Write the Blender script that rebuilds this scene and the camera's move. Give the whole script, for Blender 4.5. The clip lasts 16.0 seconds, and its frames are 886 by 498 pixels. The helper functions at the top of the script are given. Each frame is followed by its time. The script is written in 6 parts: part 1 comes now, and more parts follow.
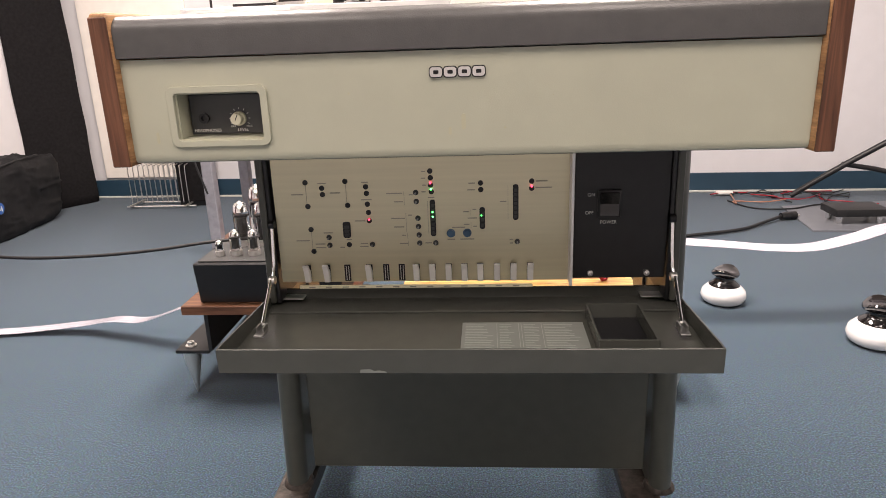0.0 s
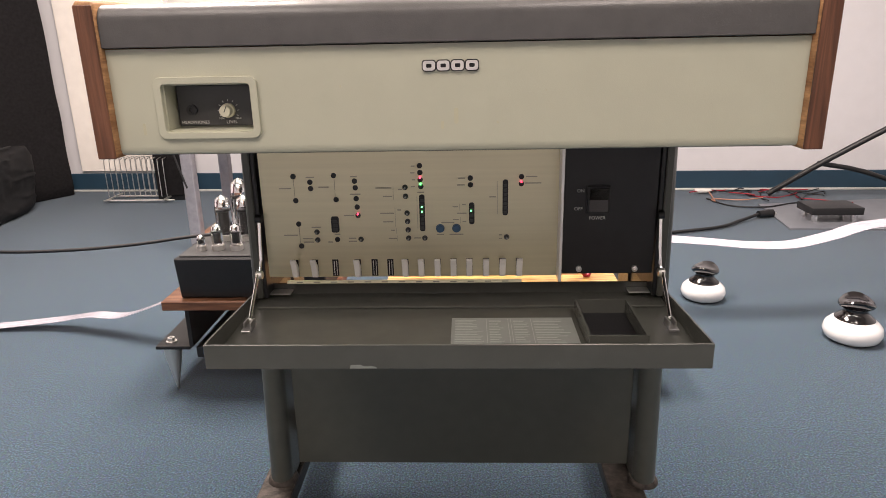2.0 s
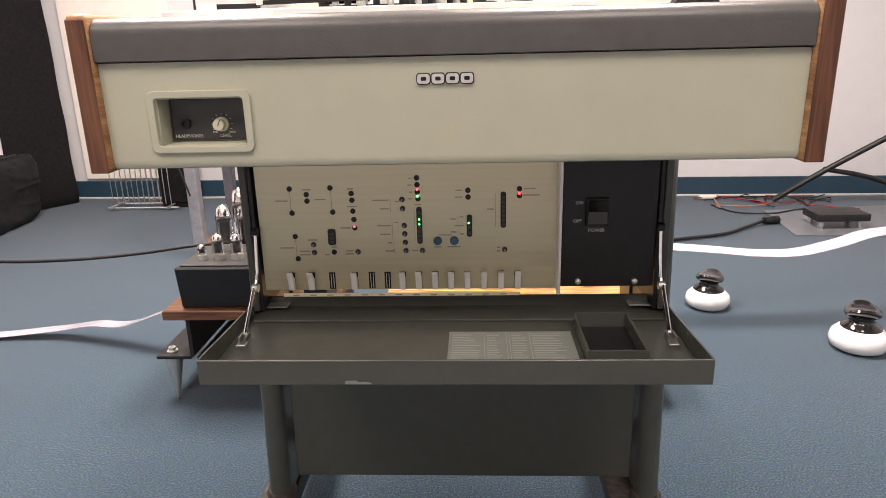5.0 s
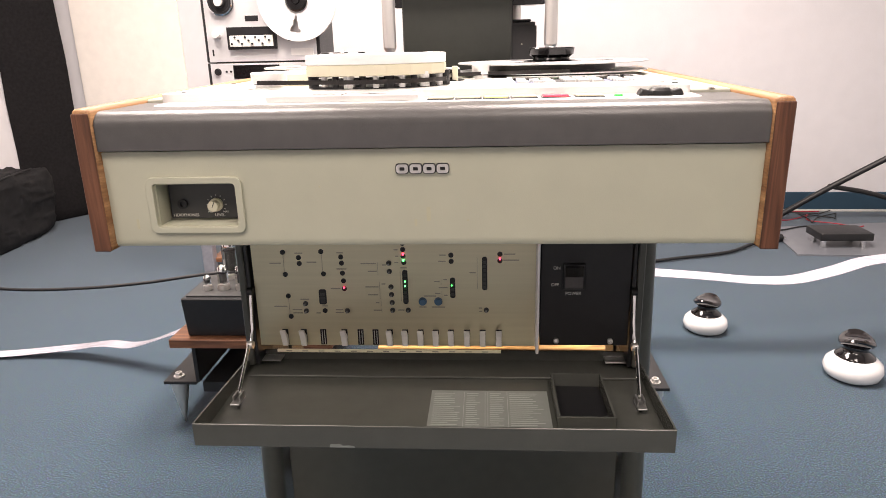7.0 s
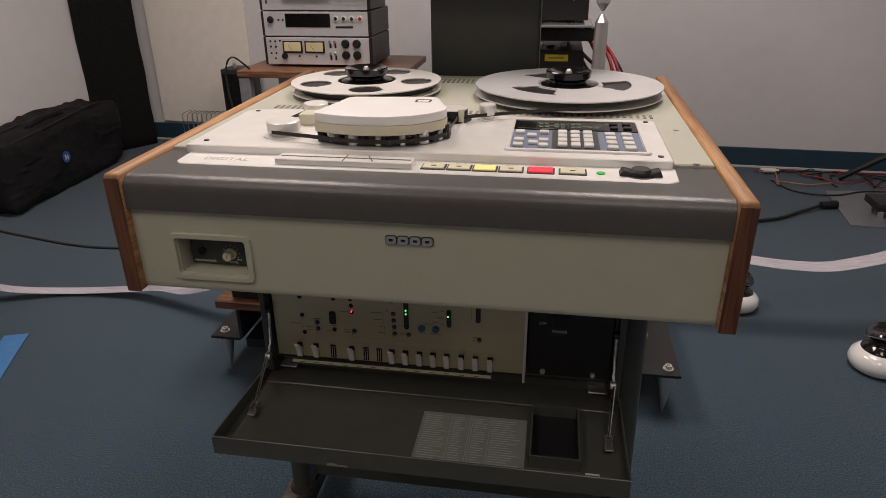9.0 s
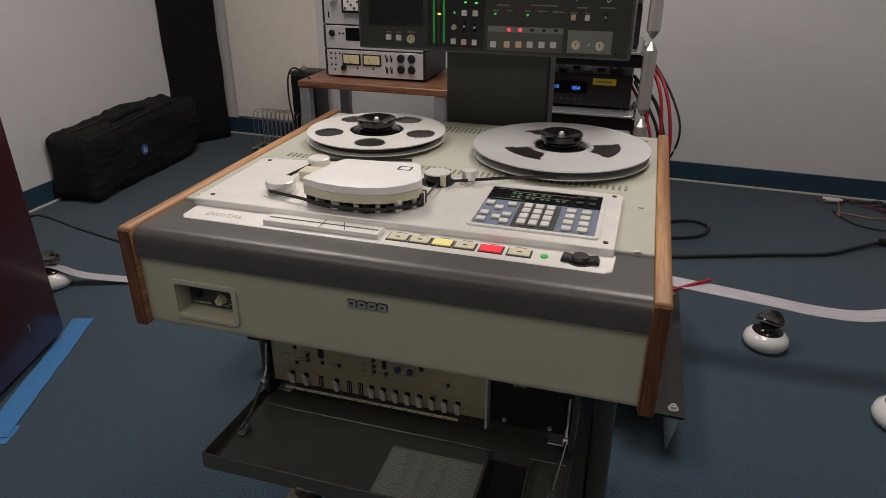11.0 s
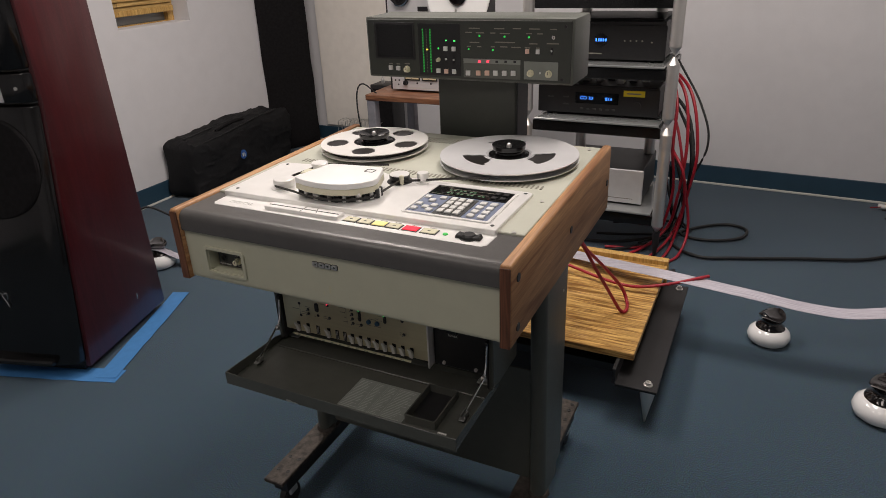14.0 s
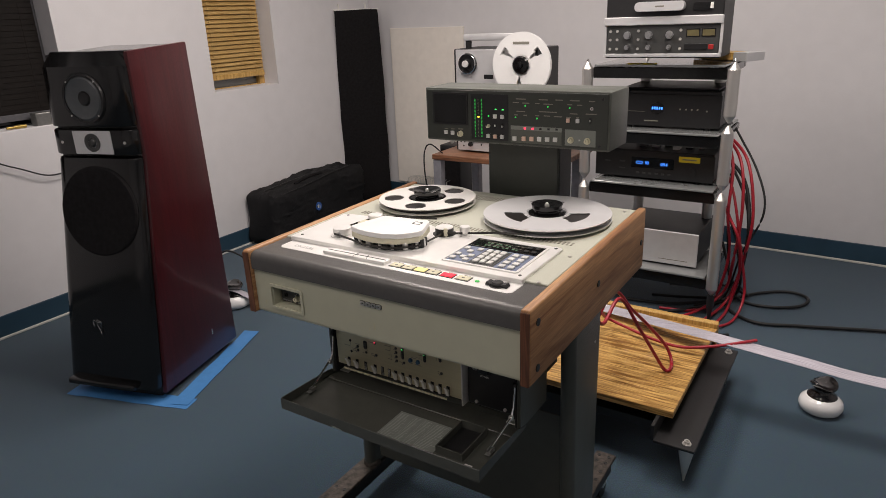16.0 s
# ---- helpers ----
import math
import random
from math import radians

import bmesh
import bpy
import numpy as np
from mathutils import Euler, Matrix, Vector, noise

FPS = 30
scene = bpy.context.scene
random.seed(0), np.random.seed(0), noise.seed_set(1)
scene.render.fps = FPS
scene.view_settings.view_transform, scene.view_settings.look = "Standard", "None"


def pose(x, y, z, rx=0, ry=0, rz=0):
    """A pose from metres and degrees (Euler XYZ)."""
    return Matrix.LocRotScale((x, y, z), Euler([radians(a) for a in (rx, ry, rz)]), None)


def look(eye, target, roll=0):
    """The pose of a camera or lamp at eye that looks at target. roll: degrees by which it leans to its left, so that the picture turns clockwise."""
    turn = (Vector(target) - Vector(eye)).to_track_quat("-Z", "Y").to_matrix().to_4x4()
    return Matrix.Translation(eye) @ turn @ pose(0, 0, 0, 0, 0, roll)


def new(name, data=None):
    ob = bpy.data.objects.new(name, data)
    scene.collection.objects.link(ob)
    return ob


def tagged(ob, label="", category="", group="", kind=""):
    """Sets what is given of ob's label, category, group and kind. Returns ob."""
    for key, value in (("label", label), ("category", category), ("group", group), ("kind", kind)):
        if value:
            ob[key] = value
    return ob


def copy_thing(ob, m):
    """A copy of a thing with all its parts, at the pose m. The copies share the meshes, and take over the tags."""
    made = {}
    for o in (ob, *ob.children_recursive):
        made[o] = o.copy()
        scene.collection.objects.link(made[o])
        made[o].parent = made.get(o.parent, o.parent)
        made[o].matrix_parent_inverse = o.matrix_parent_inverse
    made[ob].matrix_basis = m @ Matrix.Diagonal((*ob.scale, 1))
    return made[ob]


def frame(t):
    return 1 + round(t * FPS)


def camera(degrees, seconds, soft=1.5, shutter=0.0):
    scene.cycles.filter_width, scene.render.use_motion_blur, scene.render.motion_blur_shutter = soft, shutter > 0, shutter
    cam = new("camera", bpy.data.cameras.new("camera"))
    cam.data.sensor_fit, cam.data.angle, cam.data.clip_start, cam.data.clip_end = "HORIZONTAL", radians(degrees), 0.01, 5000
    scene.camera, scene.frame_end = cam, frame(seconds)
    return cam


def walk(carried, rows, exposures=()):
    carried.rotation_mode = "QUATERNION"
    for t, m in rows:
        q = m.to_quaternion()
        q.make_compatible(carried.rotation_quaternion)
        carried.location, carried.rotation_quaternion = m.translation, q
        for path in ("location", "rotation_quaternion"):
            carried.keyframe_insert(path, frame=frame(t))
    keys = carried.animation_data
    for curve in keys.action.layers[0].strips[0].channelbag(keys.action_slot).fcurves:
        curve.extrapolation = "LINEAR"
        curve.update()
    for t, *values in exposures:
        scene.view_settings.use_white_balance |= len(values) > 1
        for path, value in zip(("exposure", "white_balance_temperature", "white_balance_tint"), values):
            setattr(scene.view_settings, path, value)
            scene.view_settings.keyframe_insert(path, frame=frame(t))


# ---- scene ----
cam = camera(67.4, 16.0, soft=0.8)
PATH = [
    (0, (0.029, -0.689, 0.876), (-0.112, 1.217, 0.286), -2.0),
    (0.5, (0.01, -0.688, 0.877), (-0.117, 1.215, 0.274), -0.4),
    (1, (0.008, -0.681, 0.871), (-0.095, 1.224, 0.271), -1.2),
    (1.5, (0.015, -0.685, 0.873), (-0.075, 1.219, 0.267), -1.3),
    (2, (0.016, -0.687, 0.874), (-0.063, 1.218, 0.272), -1.2),
    (2.5, (0.019, -0.688, 0.876), (-0.066, 1.219, 0.278), -1.3),
    (3, (0.024, -0.684, 0.873), (-0.07, 1.224, 0.282), -1.7),
    (3.5, (0.026, -0.683, 0.876), (-0.077, 1.226, 0.288), -1.9),
    (6, (0.026, -0.672, 0.888), (-0.064, 1.239, 0.304), -1.2),
    (6.5, (0.042, -0.682, 0.921), (-0.056, 1.232, 0.35), -1.6),
    (7, (0.066, -0.693, 0.973), (-0.066, 1.214, 0.384), -1.4),
    (7.5, (0.071, -0.689, 1.017), (-0.101, 1.188, 0.347), -0.3),
    (8, (0.091, -0.689, 1.069), (-0.11, 1.168, 0.355), -0.8),
    (8.5, (0.122, -0.693, 1.106), (-0.145, 1.129, 0.327), -1.3),
    (8.7, (0.134, -0.689, 1.126), (-0.145, 1.123, 0.326), -1.0),
    (10.8, (0.288, -0.692, 1.268), (-0.212, 1.031, 0.384), -0.0),
    (11, (0.304, -0.694, 1.281), (-0.209, 1.041, 0.43), 0.3),
    (11.5, (0.364, -0.737, 1.308), (-0.202, 0.987, 0.465), -0.3),
    (12, (0.415, -0.776, 1.328), (-0.216, 0.931, 0.5), -0.8),
    (12.5, (0.463, -0.795, 1.358), (-0.213, 0.898, 0.535), -0.9),
    (13, (0.502, -0.818, 1.362), (-0.205, 0.863, 0.54), -2.1),
    (13.5, (0.607, -0.851, 1.372), (-0.132, 0.809, 0.537), -2.4),
    (14, (0.691, -0.898, 1.381), (-0.123, 0.727, 0.548), -2.4),
    (14.5, (0.741, -0.917, 1.391), (-0.156, 0.695, 0.619), -2.6),
    (15, (0.766, -0.937, 1.401), (-0.19, 0.669, 0.689), -1.8),
    (15.5, (0.791, -0.963, 1.412), (-0.208, 0.629, 0.729), -2.0),
    (16, (0.821, -0.986, 1.415), (-0.207, 0.595, 0.749), -2.3),
]
EXPOSURES = [(0.0, 1.54, 6620, 13), (6.3, 1.54, 6620, 13), (7.0, 1.55, 6620, 13), (7.6, 1.15, 6640, 13), (8.1, 0.38, 6700, 13), (8.5, -0.10, 6780, 14), (9.0, -0.34, 6620, 12), (11.0, -0.62, 6360, 7), (12.5, -0.50, 6330, 6), (13.5, -0.34, 6320, 7), (14.5, -0.02, 6330, 9), (16.0, -0.02, 6350, 9)]
walk(cam, [(t, look(eye, target, roll)) for t, eye, target, roll in PATH], EXPOSURES)

# ---- world and light ----
world = bpy.data.worlds.new("world")
scene.world = world
world.use_nodes = True
wn = world.node_tree
sky = wn.nodes.new("ShaderNodeTexSky")
sky.sky_type, sky.sun_disc, sky.sun_elevation, sky.sun_rotation = "NISHITA", False, radians(35), radians(120)
wn.links.new(sky.outputs[0], wn.nodes["Background"].inputs[0])
wn.nodes["Background"].inputs[1].default_value = 0.1


def panel_light(x, y, z, sx, sy, watts, colour):
    data = bpy.data.lights.new("ceiling_panel_light", "AREA")
    data.shape, data.size, data.size_y, data.energy, data.color = "RECTANGLE", sx, sy, watts, colour
    ob = new("ceiling_panel_light", data)
    ob.matrix_basis = look((x, y, z), (x, y + 0.0001, 0))
    return ob


WARM = (1.0, 0.875, 0.80)
PANELS = ((-1.05, 1.2), (0.50, 1.2), (-0.95, -1.25), (0.55, -1.25))
for px, py in PANELS:
    panel_light(px, py, 2.66, 0.58, 1.18, 41 if py > 0 else 13, WARM)

# ---- materials ----


def mat(name, base, rough=0.5, metal=0.0, var=0.12, scale=40.0, bump=0.0, bscale=200.0, coat=0.0, stretch=None, emit=0.0, mottle=0.0, per_object=0.0, spec=0.5):
    m = bpy.data.materials.new(name)
    m.use_nodes = True
    t = m.node_tree
    b = t.nodes["Principled BSDF"]
    b.inputs["Roughness"].default_value, b.inputs["Metallic"].default_value = rough, metal
    b.inputs["Coat Weight"].default_value, b.inputs["Specular IOR Level"].default_value = coat, spec
    if emit:
        b.inputs["Base Color"].default_value = (*base, 1)
        b.inputs["Emission Color"].default_value = (*base, 1)
        b.inputs["Emission Strength"].default_value = emit
        return m
    co = t.nodes.new("ShaderNodeTexCoord")
    mp = t.nodes.new("ShaderNodeMapping")
    mp.inputs["Scale"].default_value = stretch or (1, 1, 1)
    t.links.new(co.outputs["Object"], mp.inputs[0])
    n1 = t.nodes.new("ShaderNodeTexNoise")
    n1.inputs["Scale"].default_value, n1.inputs["Detail"].default_value = scale, 6
    t.links.new(mp.outputs[0], n1.inputs["Vector"])
    ramp = t.nodes.new("ShaderNodeValToRGB")
    ramp.color_ramp.elements[0].position, ramp.color_ramp.elements[1].position = 0.3, 0.7
    ramp.color_ramp.elements[0].color = (*[c * (1 - var) for c in base], 1)
    ramp.color_ramp.elements[1].color = (*[min(1, c * (1 + var)) for c in base], 1)
    t.links.new(n1.outputs["Fac"], ramp.inputs[0])
    out = ramp.outputs[0]
    n2 = t.nodes.new("ShaderNodeTexNoise")
    n2.inputs["Scale"].default_value, n2.inputs["Detail"].default_value = scale * 0.08, 3
    t.links.new(co.outputs["Object"], n2.inputs["Vector"])
    if mottle:
        mx = t.nodes.new("ShaderNodeMix")
        mx.data_type, mx.blend_type = "RGBA", "MULTIPLY"
        mx.inputs["Factor"].default_value = mottle
        t.links.new(out, mx.inputs["A"])
        t.links.new(n2.outputs["Fac"], mx.inputs["B"])
        out = mx.outputs["Result"]
    if per_object:
        info = t.nodes.new("ShaderNodeObjectInfo")
        hsv = t.nodes.new("ShaderNodeHueSaturation")
        mr = t.nodes.new("ShaderNodeMapRange")
        mr.inputs["To Min"].default_value, mr.inputs["To Max"].default_value = 1 - per_object, 1 + per_object
        t.links.new(info.outputs["Random"], mr.inputs["Value"])
        t.links.new(mr.outputs[0], hsv.inputs["Value"])
        t.links.new(out, hsv.inputs["Color"])
        out = hsv.outputs[0]
    t.links.new(out, b.inputs["Base Color"])
    rr = t.nodes.new("ShaderNodeMapRange")
    rr.inputs["To Min"].default_value, rr.inputs["To Max"].default_value = max(0, rough - 0.07), min(1, rough + 0.09)
    t.links.new(n2.outputs["Fac"], rr.inputs["Value"])
    t.links.new(rr.outputs[0], b.inputs["Roughness"])
    if bump:
        n3 = t.nodes.new("ShaderNodeTexNoise")
        n3.inputs["Scale"].default_value, n3.inputs["Detail"].default_value = bscale, 4
        t.links.new(mp.outputs[0], n3.inputs["Vector"])
        bp = t.nodes.new("ShaderNodeBump")
        bp.inputs["Strength"].default_value, bp.inputs["Distance"].default_value = bump, 0.002
        t.links.new(n3.outputs["Fac"], bp.inputs["Height"])
        t.links.new(bp.outputs[0], b.inputs["Normal"])
    return m


def wood(name, dark, light, rough=0.45, axis=1, scale=9.0, coat=0.0, stripes=0.0):
    """Wood with its grain along one axis."""
    m = bpy.data.materials.new(name)
    m.use_nodes = True
    t = m.node_tree
    b = t.nodes["Principled BSDF"]
    b.inputs["Roughness"].default_value, b.inputs["Coat Weight"].default_value = rough, coat
    co = t.nodes.new("ShaderNodeTexCoord")
    mp = t.nodes.new("ShaderNodeMapping")
    s = [9.0, 9.0, 9.0]
    s[axis] = 0.55
    mp.inputs["Scale"].default_value = s
    t.links.new(co.outputs["Object"], mp.inputs[0])
    n = t.nodes.new("ShaderNodeTexNoise")
    n.inputs["Scale"].default_value, n.inputs["Detail"].default_value, n.inputs["Distortion"].default_value = scale, 8, 1.2
    t.links.new(mp.outputs[0], n.inputs["Vector"])
    r = t.nodes.new("ShaderNodeValToRGB")
    e = r.color_ramp.elements
    e[0].position, e[1].position = 0.34 + stripes * 0.08, 0.66 - stripes * 0.08
    e[0].color, e[1].color = (*dark, 1), (*light, 1)
    t.links.new(n.outputs["Fac"], r.inputs[0])
    mp2 = t.nodes.new("ShaderNodeMapping")
    s2 = [160.0, 160.0, 160.0]
    s2[axis] = 6.0
    mp2.inputs["Scale"].default_value = s2
    t.links.new(co.outputs["Object"], mp2.inputs[0])
    n2 = t.nodes.new("ShaderNodeTexNoise")
    n2.inputs["Scale"].default_value, n2.inputs["Detail"].default_value = 3.0, 3
    t.links.new(mp2.outputs[0], n2.inputs["Vector"])
    mx = t.nodes.new("ShaderNodeMix")
    mx.data_type, mx.blend_type = "RGBA", "OVERLAY"
    mx.inputs["Factor"].default_value = 0.55
    t.links.new(r.outputs[0], mx.inputs["A"])
    t.links.new(n2.outputs["Fac"], mx.inputs["B"])
    t.links.new(mx.outputs["Result"], b.inputs["Base Color"])
    bp = t.nodes.new("ShaderNodeBump")
    bp.inputs["Strength"].default_value, bp.inputs["Distance"].default_value = 0.25, 0.001
    t.links.new(n2.outputs["Fac"], bp.inputs["Height"])
    t.links.new(bp.outputs[0], b.inputs["Normal"])
    return m


def carpet_material():
    m = bpy.data.materials.new("blue_carpet")
    m.use_nodes = True
    t = m.node_tree
    b = t.nodes["Principled BSDF"]
    b.inputs["Roughness"].default_value = 0.95
    b.inputs["Sheen Weight"].default_value = 0.25
    co = t.nodes.new("ShaderNodeTexCoord")
    n = t.nodes.new("ShaderNodeTexNoise")
    n.inputs["Scale"].default_value, n.inputs["Detail"].default_value = 260, 7
    v = t.nodes.new("ShaderNodeTexVoronoi")
    v.inputs["Scale"].default_value = 240
    w = t.nodes.new("ShaderNodeTexNoise")
    w.inputs["Scale"].default_value, w.inputs["Detail"].default_value = 2.2, 4
    for q in (n, v, w):
        t.links.new(co.outputs["Object"], q.inputs["Vector"])
    r = t.nodes.new("ShaderNodeValToRGB")
    e = r.color_ramp.elements
    e[0].position, e[1].position = 0.34, 0.68
    e[0].color, e[1].color = (0.004, 0.016, 0.029, 1), (0.086, 0.145, 0.197, 1)
    mid = e.new(0.5)
    mid.color = (0.031, 0.068, 0.104, 1)
    t.links.new(n.outputs["Fac"], r.inputs[0])
    speck = t.nodes.new("ShaderNodeMix")
    speck.data_type, speck.blend_type = "RGBA", "MULTIPLY"
    speck.inputs["Factor"].default_value = 0.36
    t.links.new(r.outputs[0], speck.inputs["A"])
    t.links.new(v.outputs["Color"], speck.inputs["B"])
    blot = t.nodes.new("ShaderNodeMapRange")
    blot.inputs["To Min"].default_value, blot.inputs["To Max"].default_value = 0.88, 1.12
    t.links.new(w.outputs["Fac"], blot.inputs["Value"])
    hsv = t.nodes.new("ShaderNodeHueSaturation")
    t.links.new(blot.outputs[0], hsv.inputs["Value"])
    t.links.new(speck.outputs["Result"], hsv.inputs["Color"])
    t.links.new(hsv.outputs[0], b.inputs["Base Color"])
    bp = t.nodes.new("ShaderNodeBump")
    bp.inputs["Strength"].default_value, bp.inputs["Distance"].default_value = 0.06, 0.002
    t.links.new(v.outputs["Distance"], bp.inputs["Height"])
    t.links.new(bp.outputs[0], b.inputs["Normal"])
    return m


def glass(name, tint=(1, 1, 1), rough=0.02, clear=0.0):
    m = bpy.data.materials.new(name)
    m.use_nodes = True
    b = m.node_tree.nodes["Principled BSDF"]
    b.inputs["Base Color"].default_value = (*tint, 1)
    b.inputs["Roughness"].default_value = rough
    b.inputs["Transmission Weight"].default_value = 1.0
    b.inputs["IOR"].default_value = 1.45
    return m


CARPET = carpet_material()
WALL = mat("wall_paint", (0.70, 0.69, 0.705), 0.7, var=0.02, scale=12, bump=0.25, bscale=120)
BOARD_WHITE = mat("cream_panel", (0.88, 0.83, 0.76), 0.75, var=0.03, scale=20, bump=0.2, bscale=300)
CEIL = mat("ceiling_tile", (0.75, 0.74, 0.71), 0.85, var=0.05, scale=90, bump=0.4, bscale=250)
BASEB = mat("blue_baseboard", (0.022, 0.055, 0.088), 0.45, var=0.1, scale=8)
BEIGE = mat("beige_enamel", (0.50, 0.50, 0.385), 0.42, var=0.025, scale=25, bump=0.08, bscale=900, mottle=0.12)
DECKM = mat("deck_enamel", (0.47, 0.475, 0.40), 0.45, var=0.03, scale=30, bump=0.15, bscale=900)
CAP = mat("dark_grey_vinyl", (0.084, 0.081, 0.079), 0.33, var=0.08, scale=60, bump=0.12, bscale=700)
OLIVE = mat("grey_green_steel", (0.076, 0.079, 0.067), 0.29, var=0.06, scale=40, bump=0.15, bscale=800)
TRAY = mat("tray_steel", (0.076, 0.079, 0.069), 0.23, var=0.06, scale=40, bump=0.1, bscale=700)
BLACK = mat("black_plastic", (0.010, 0.010, 0.011), 0.4, var=0.15, scale=60)
BLACKM = mat("black_metal", (0.012, 0.012, 0.013), 0.45, var=0.15, scale=70, bump=0.1, bscale=600)
GLOSSB = mat("gloss_black", (0.006, 0.006, 0.0065), 0.13, var=0.1, scale=10, coat=0.05)
CLOTH = mat("black_cloth", (0.012, 0.0112, 0.012), 0.95, spec=0.15, var=0.3, scale=60, bump=0.6, bscale=500)
NYLON = mat("black_nylon", (0.0075, 0.0075, 0.0085), 0.72, spec=0.3, var=0.25, scale=90, bump=0.6, bscale=350)
ALU = mat("satin_aluminium", (0.84, 0.83, 0.81), 0.36, metal=0.45, var=0.04, scale=30, bump=0.05, bscale=500)
PANELALU = mat("beige_aluminium", (0.66, 0.61, 0.43), 0.30, metal=0.65, var=0.035, scale=60, stretch=(0.05, 1, 3), bump=0.04, bscale=300)
REELALU = mat("reel_aluminium", (0.68, 0.68, 0.69), 0.40, metal=0.5, var=0.03, scale=20)
REELWHITE = mat("white_reel_metal", (0.74, 0.73, 0.70), 0.42, metal=0.25, var=0.03, scale=20)
STEEL = mat("brushed_steel", (0.74, 0.72, 0.69), 0.36, metal=0.9, var=0.08, scale=50, stretch=(1, 1, 0.05))
CHROME = mat("chrome", (0.78, 0.78, 0.78), 0.12, metal=1.0, var=0.03, scale=30)
HEADW = mat("white_moulding", (0.86, 0.86, 0.85), 0.4, var=0.02, scale=20)
IVORY = mat("ivory_moulding", (0.66, 0.63, 0.48), 0.45, var=0.03, scale=20)
WHITEP = mat("white_plastic", (0.78, 0.77, 0.73), 0.35, var=0.03, scale=30)
PORCELAIN = mat("white_porcelain", (0.80, 0.80, 0.80), 0.12, var=0.02, scale=10, coat=0.5)
GLAZE = mat("dark_glaze", (0.010, 0.008, 0.008), 0.1, var=0.2, scale=20, coat=0.6)
OAK = wood("oiled_oak", (0.22, 0.092, 0.033), (0.52, 0.29, 0.13), 0.5, axis=1, scale=3.2)
WALNUT = wood("walnut_edge", (0.070, 0.026, 0.013), (0.175, 0.072, 0.037), 0.42, axis=2)
ZEBRA = wood("zebrano_board", (0.22, 0.105, 0.026), (0.64, 0.40, 0.13), 0.3, axis=0, coat=0.2, stripes=0.5, scale=9)
WALNUTB = wood("walnut_board", (0.09, 0.035, 0.018), (0.26, 0.12, 0.06), 0.4, axis=0)
PINE = wood("varnished_pine", (0.42, 0.24, 0.06), (0.62, 0.40, 0.13), 0.4, axis=2)
BLINDY = wood("yellow_wood_slat", (0.40, 0.25, 0.08), (0.58, 0.39, 0.15), 0.45, axis=1)
CHERRY = wood("dark_red_lacquer", (0.038, 0.003, 0.005), (0.055, 0.005, 0.0075), 0.28, axis=2, coat=0.15, scale=4)
RUST = mat("worn_brown_steel", (0.060, 0.050, 0.042), 0.55, metal=0.3, var=0.65, scale=70, bump=0.5, bscale=150)
BLUETAPE = mat("blue_masking_tape", (0.055, 0.20, 0.47), 0.6, var=0.06, scale=40, bump=0.2, bscale=300)
RED = mat("red_cable_sheath", (0.33, 0.012, 0.025), 0.38, var=0.1, scale=60)
RUBBER = mat("black_cable_rubber", (0.012, 0.012, 0.013), 0.55, var=0.2, scale=50)
FILMTAPE = mat("pale_ribbon_cable", (0.72, 0.69, 0.77), 0.16, metal=0.45, var=0.22, scale=30, stretch=(0.4, 14, 1), bump=0.2, bscale=40)
TAPE = mat("brown_magnetic_tape", (0.010, 0.008, 0.007), 0.3, var=0.1, scale=60)
DISPF = mat("display_front", (0.034, 0.038, 0.032), 0.42, var=0.06, scale=60, bump=0.1, bscale=700)
DISPC = mat("display_case", (0.095, 0.102, 0.088), 0.4, var=0.05, scale=60, bump=0.1, bscale=700)
DARKP = mat("dark_grey_panel", (0.045, 0.046, 0.045), 0.42, var=0.08, scale=60)
BLUEKEY = mat("blue_grey_keypad", (0.155, 0.185, 0.27), 0.45, var=0.05, scale=60)
CYANBTN = mat("blue_button", (0.05, 0.12, 0.21), 0.35, var=0.08, scale=60)
KEYW = mat("pale_key", (0.66, 0.66, 0.64), 0.4, var=0.03, scale=60, per_object=0.08)
KEYP = mat("peach_key", (0.72, 0.50, 0.40), 0.4, var=0.03, scale=60)
CREAMKEY = mat("cream_key", (0.68, 0.65, 0.47), 0.38, var=0.03, scale=60)
PAPER = mat("grey_printed_card", (0.20, 0.215, 0.195), 0.35, var=0.05, scale=60)
INK = mat("dark_ink", (0.04, 0.04, 0.035), 0.6, var=0.05)
LEGEND = mat("white_legend", (0.62, 0.62, 0.58), 0.6, var=0.03)
STAIN = mat("yellow_stain", (0.47, 0.455, 0.315), 0.45, var=0.06)
BRASS = mat("brass", (0.50, 0.36, 0.10), 0.35, metal=0.8)
PRINT = mat("pale_print", (0.36, 0.38, 0.35), 0.5, var=0.03)
CAPTION = mat("fine_caption", (0.34, 0.32, 0.25), 0.6, var=0.03)
DULLST = mat("dull_steel", (0.30, 0.30, 0.29), 0.38, metal=0.8, var=0.1, scale=60)
GREYLEG = mat("grey_legend", (0.22, 0.21, 0.17), 0.6, var=0.03)
SMOKE = mat("smoky_acrylic", (0.20, 0.21, 0.21), 0.08, var=0.05, scale=10, coat=0.5)
SILVERBOX = mat("silver_front", (0.70, 0.70, 0.71), 0.4, metal=0.5, var=0.03, scale=30)
YELLOWL = mat("yellow_label", (0.75, 0.60, 0.02), 0.6, var=0.03)
VUF = mat("amber_meter_face", (0.62, 0.55, 0.34), 0.5, var=0.03)
VALVE = glass("valve_glass")
LED_G = mat("green_led", (0.10, 1.0, 0.18), emit=1.6)
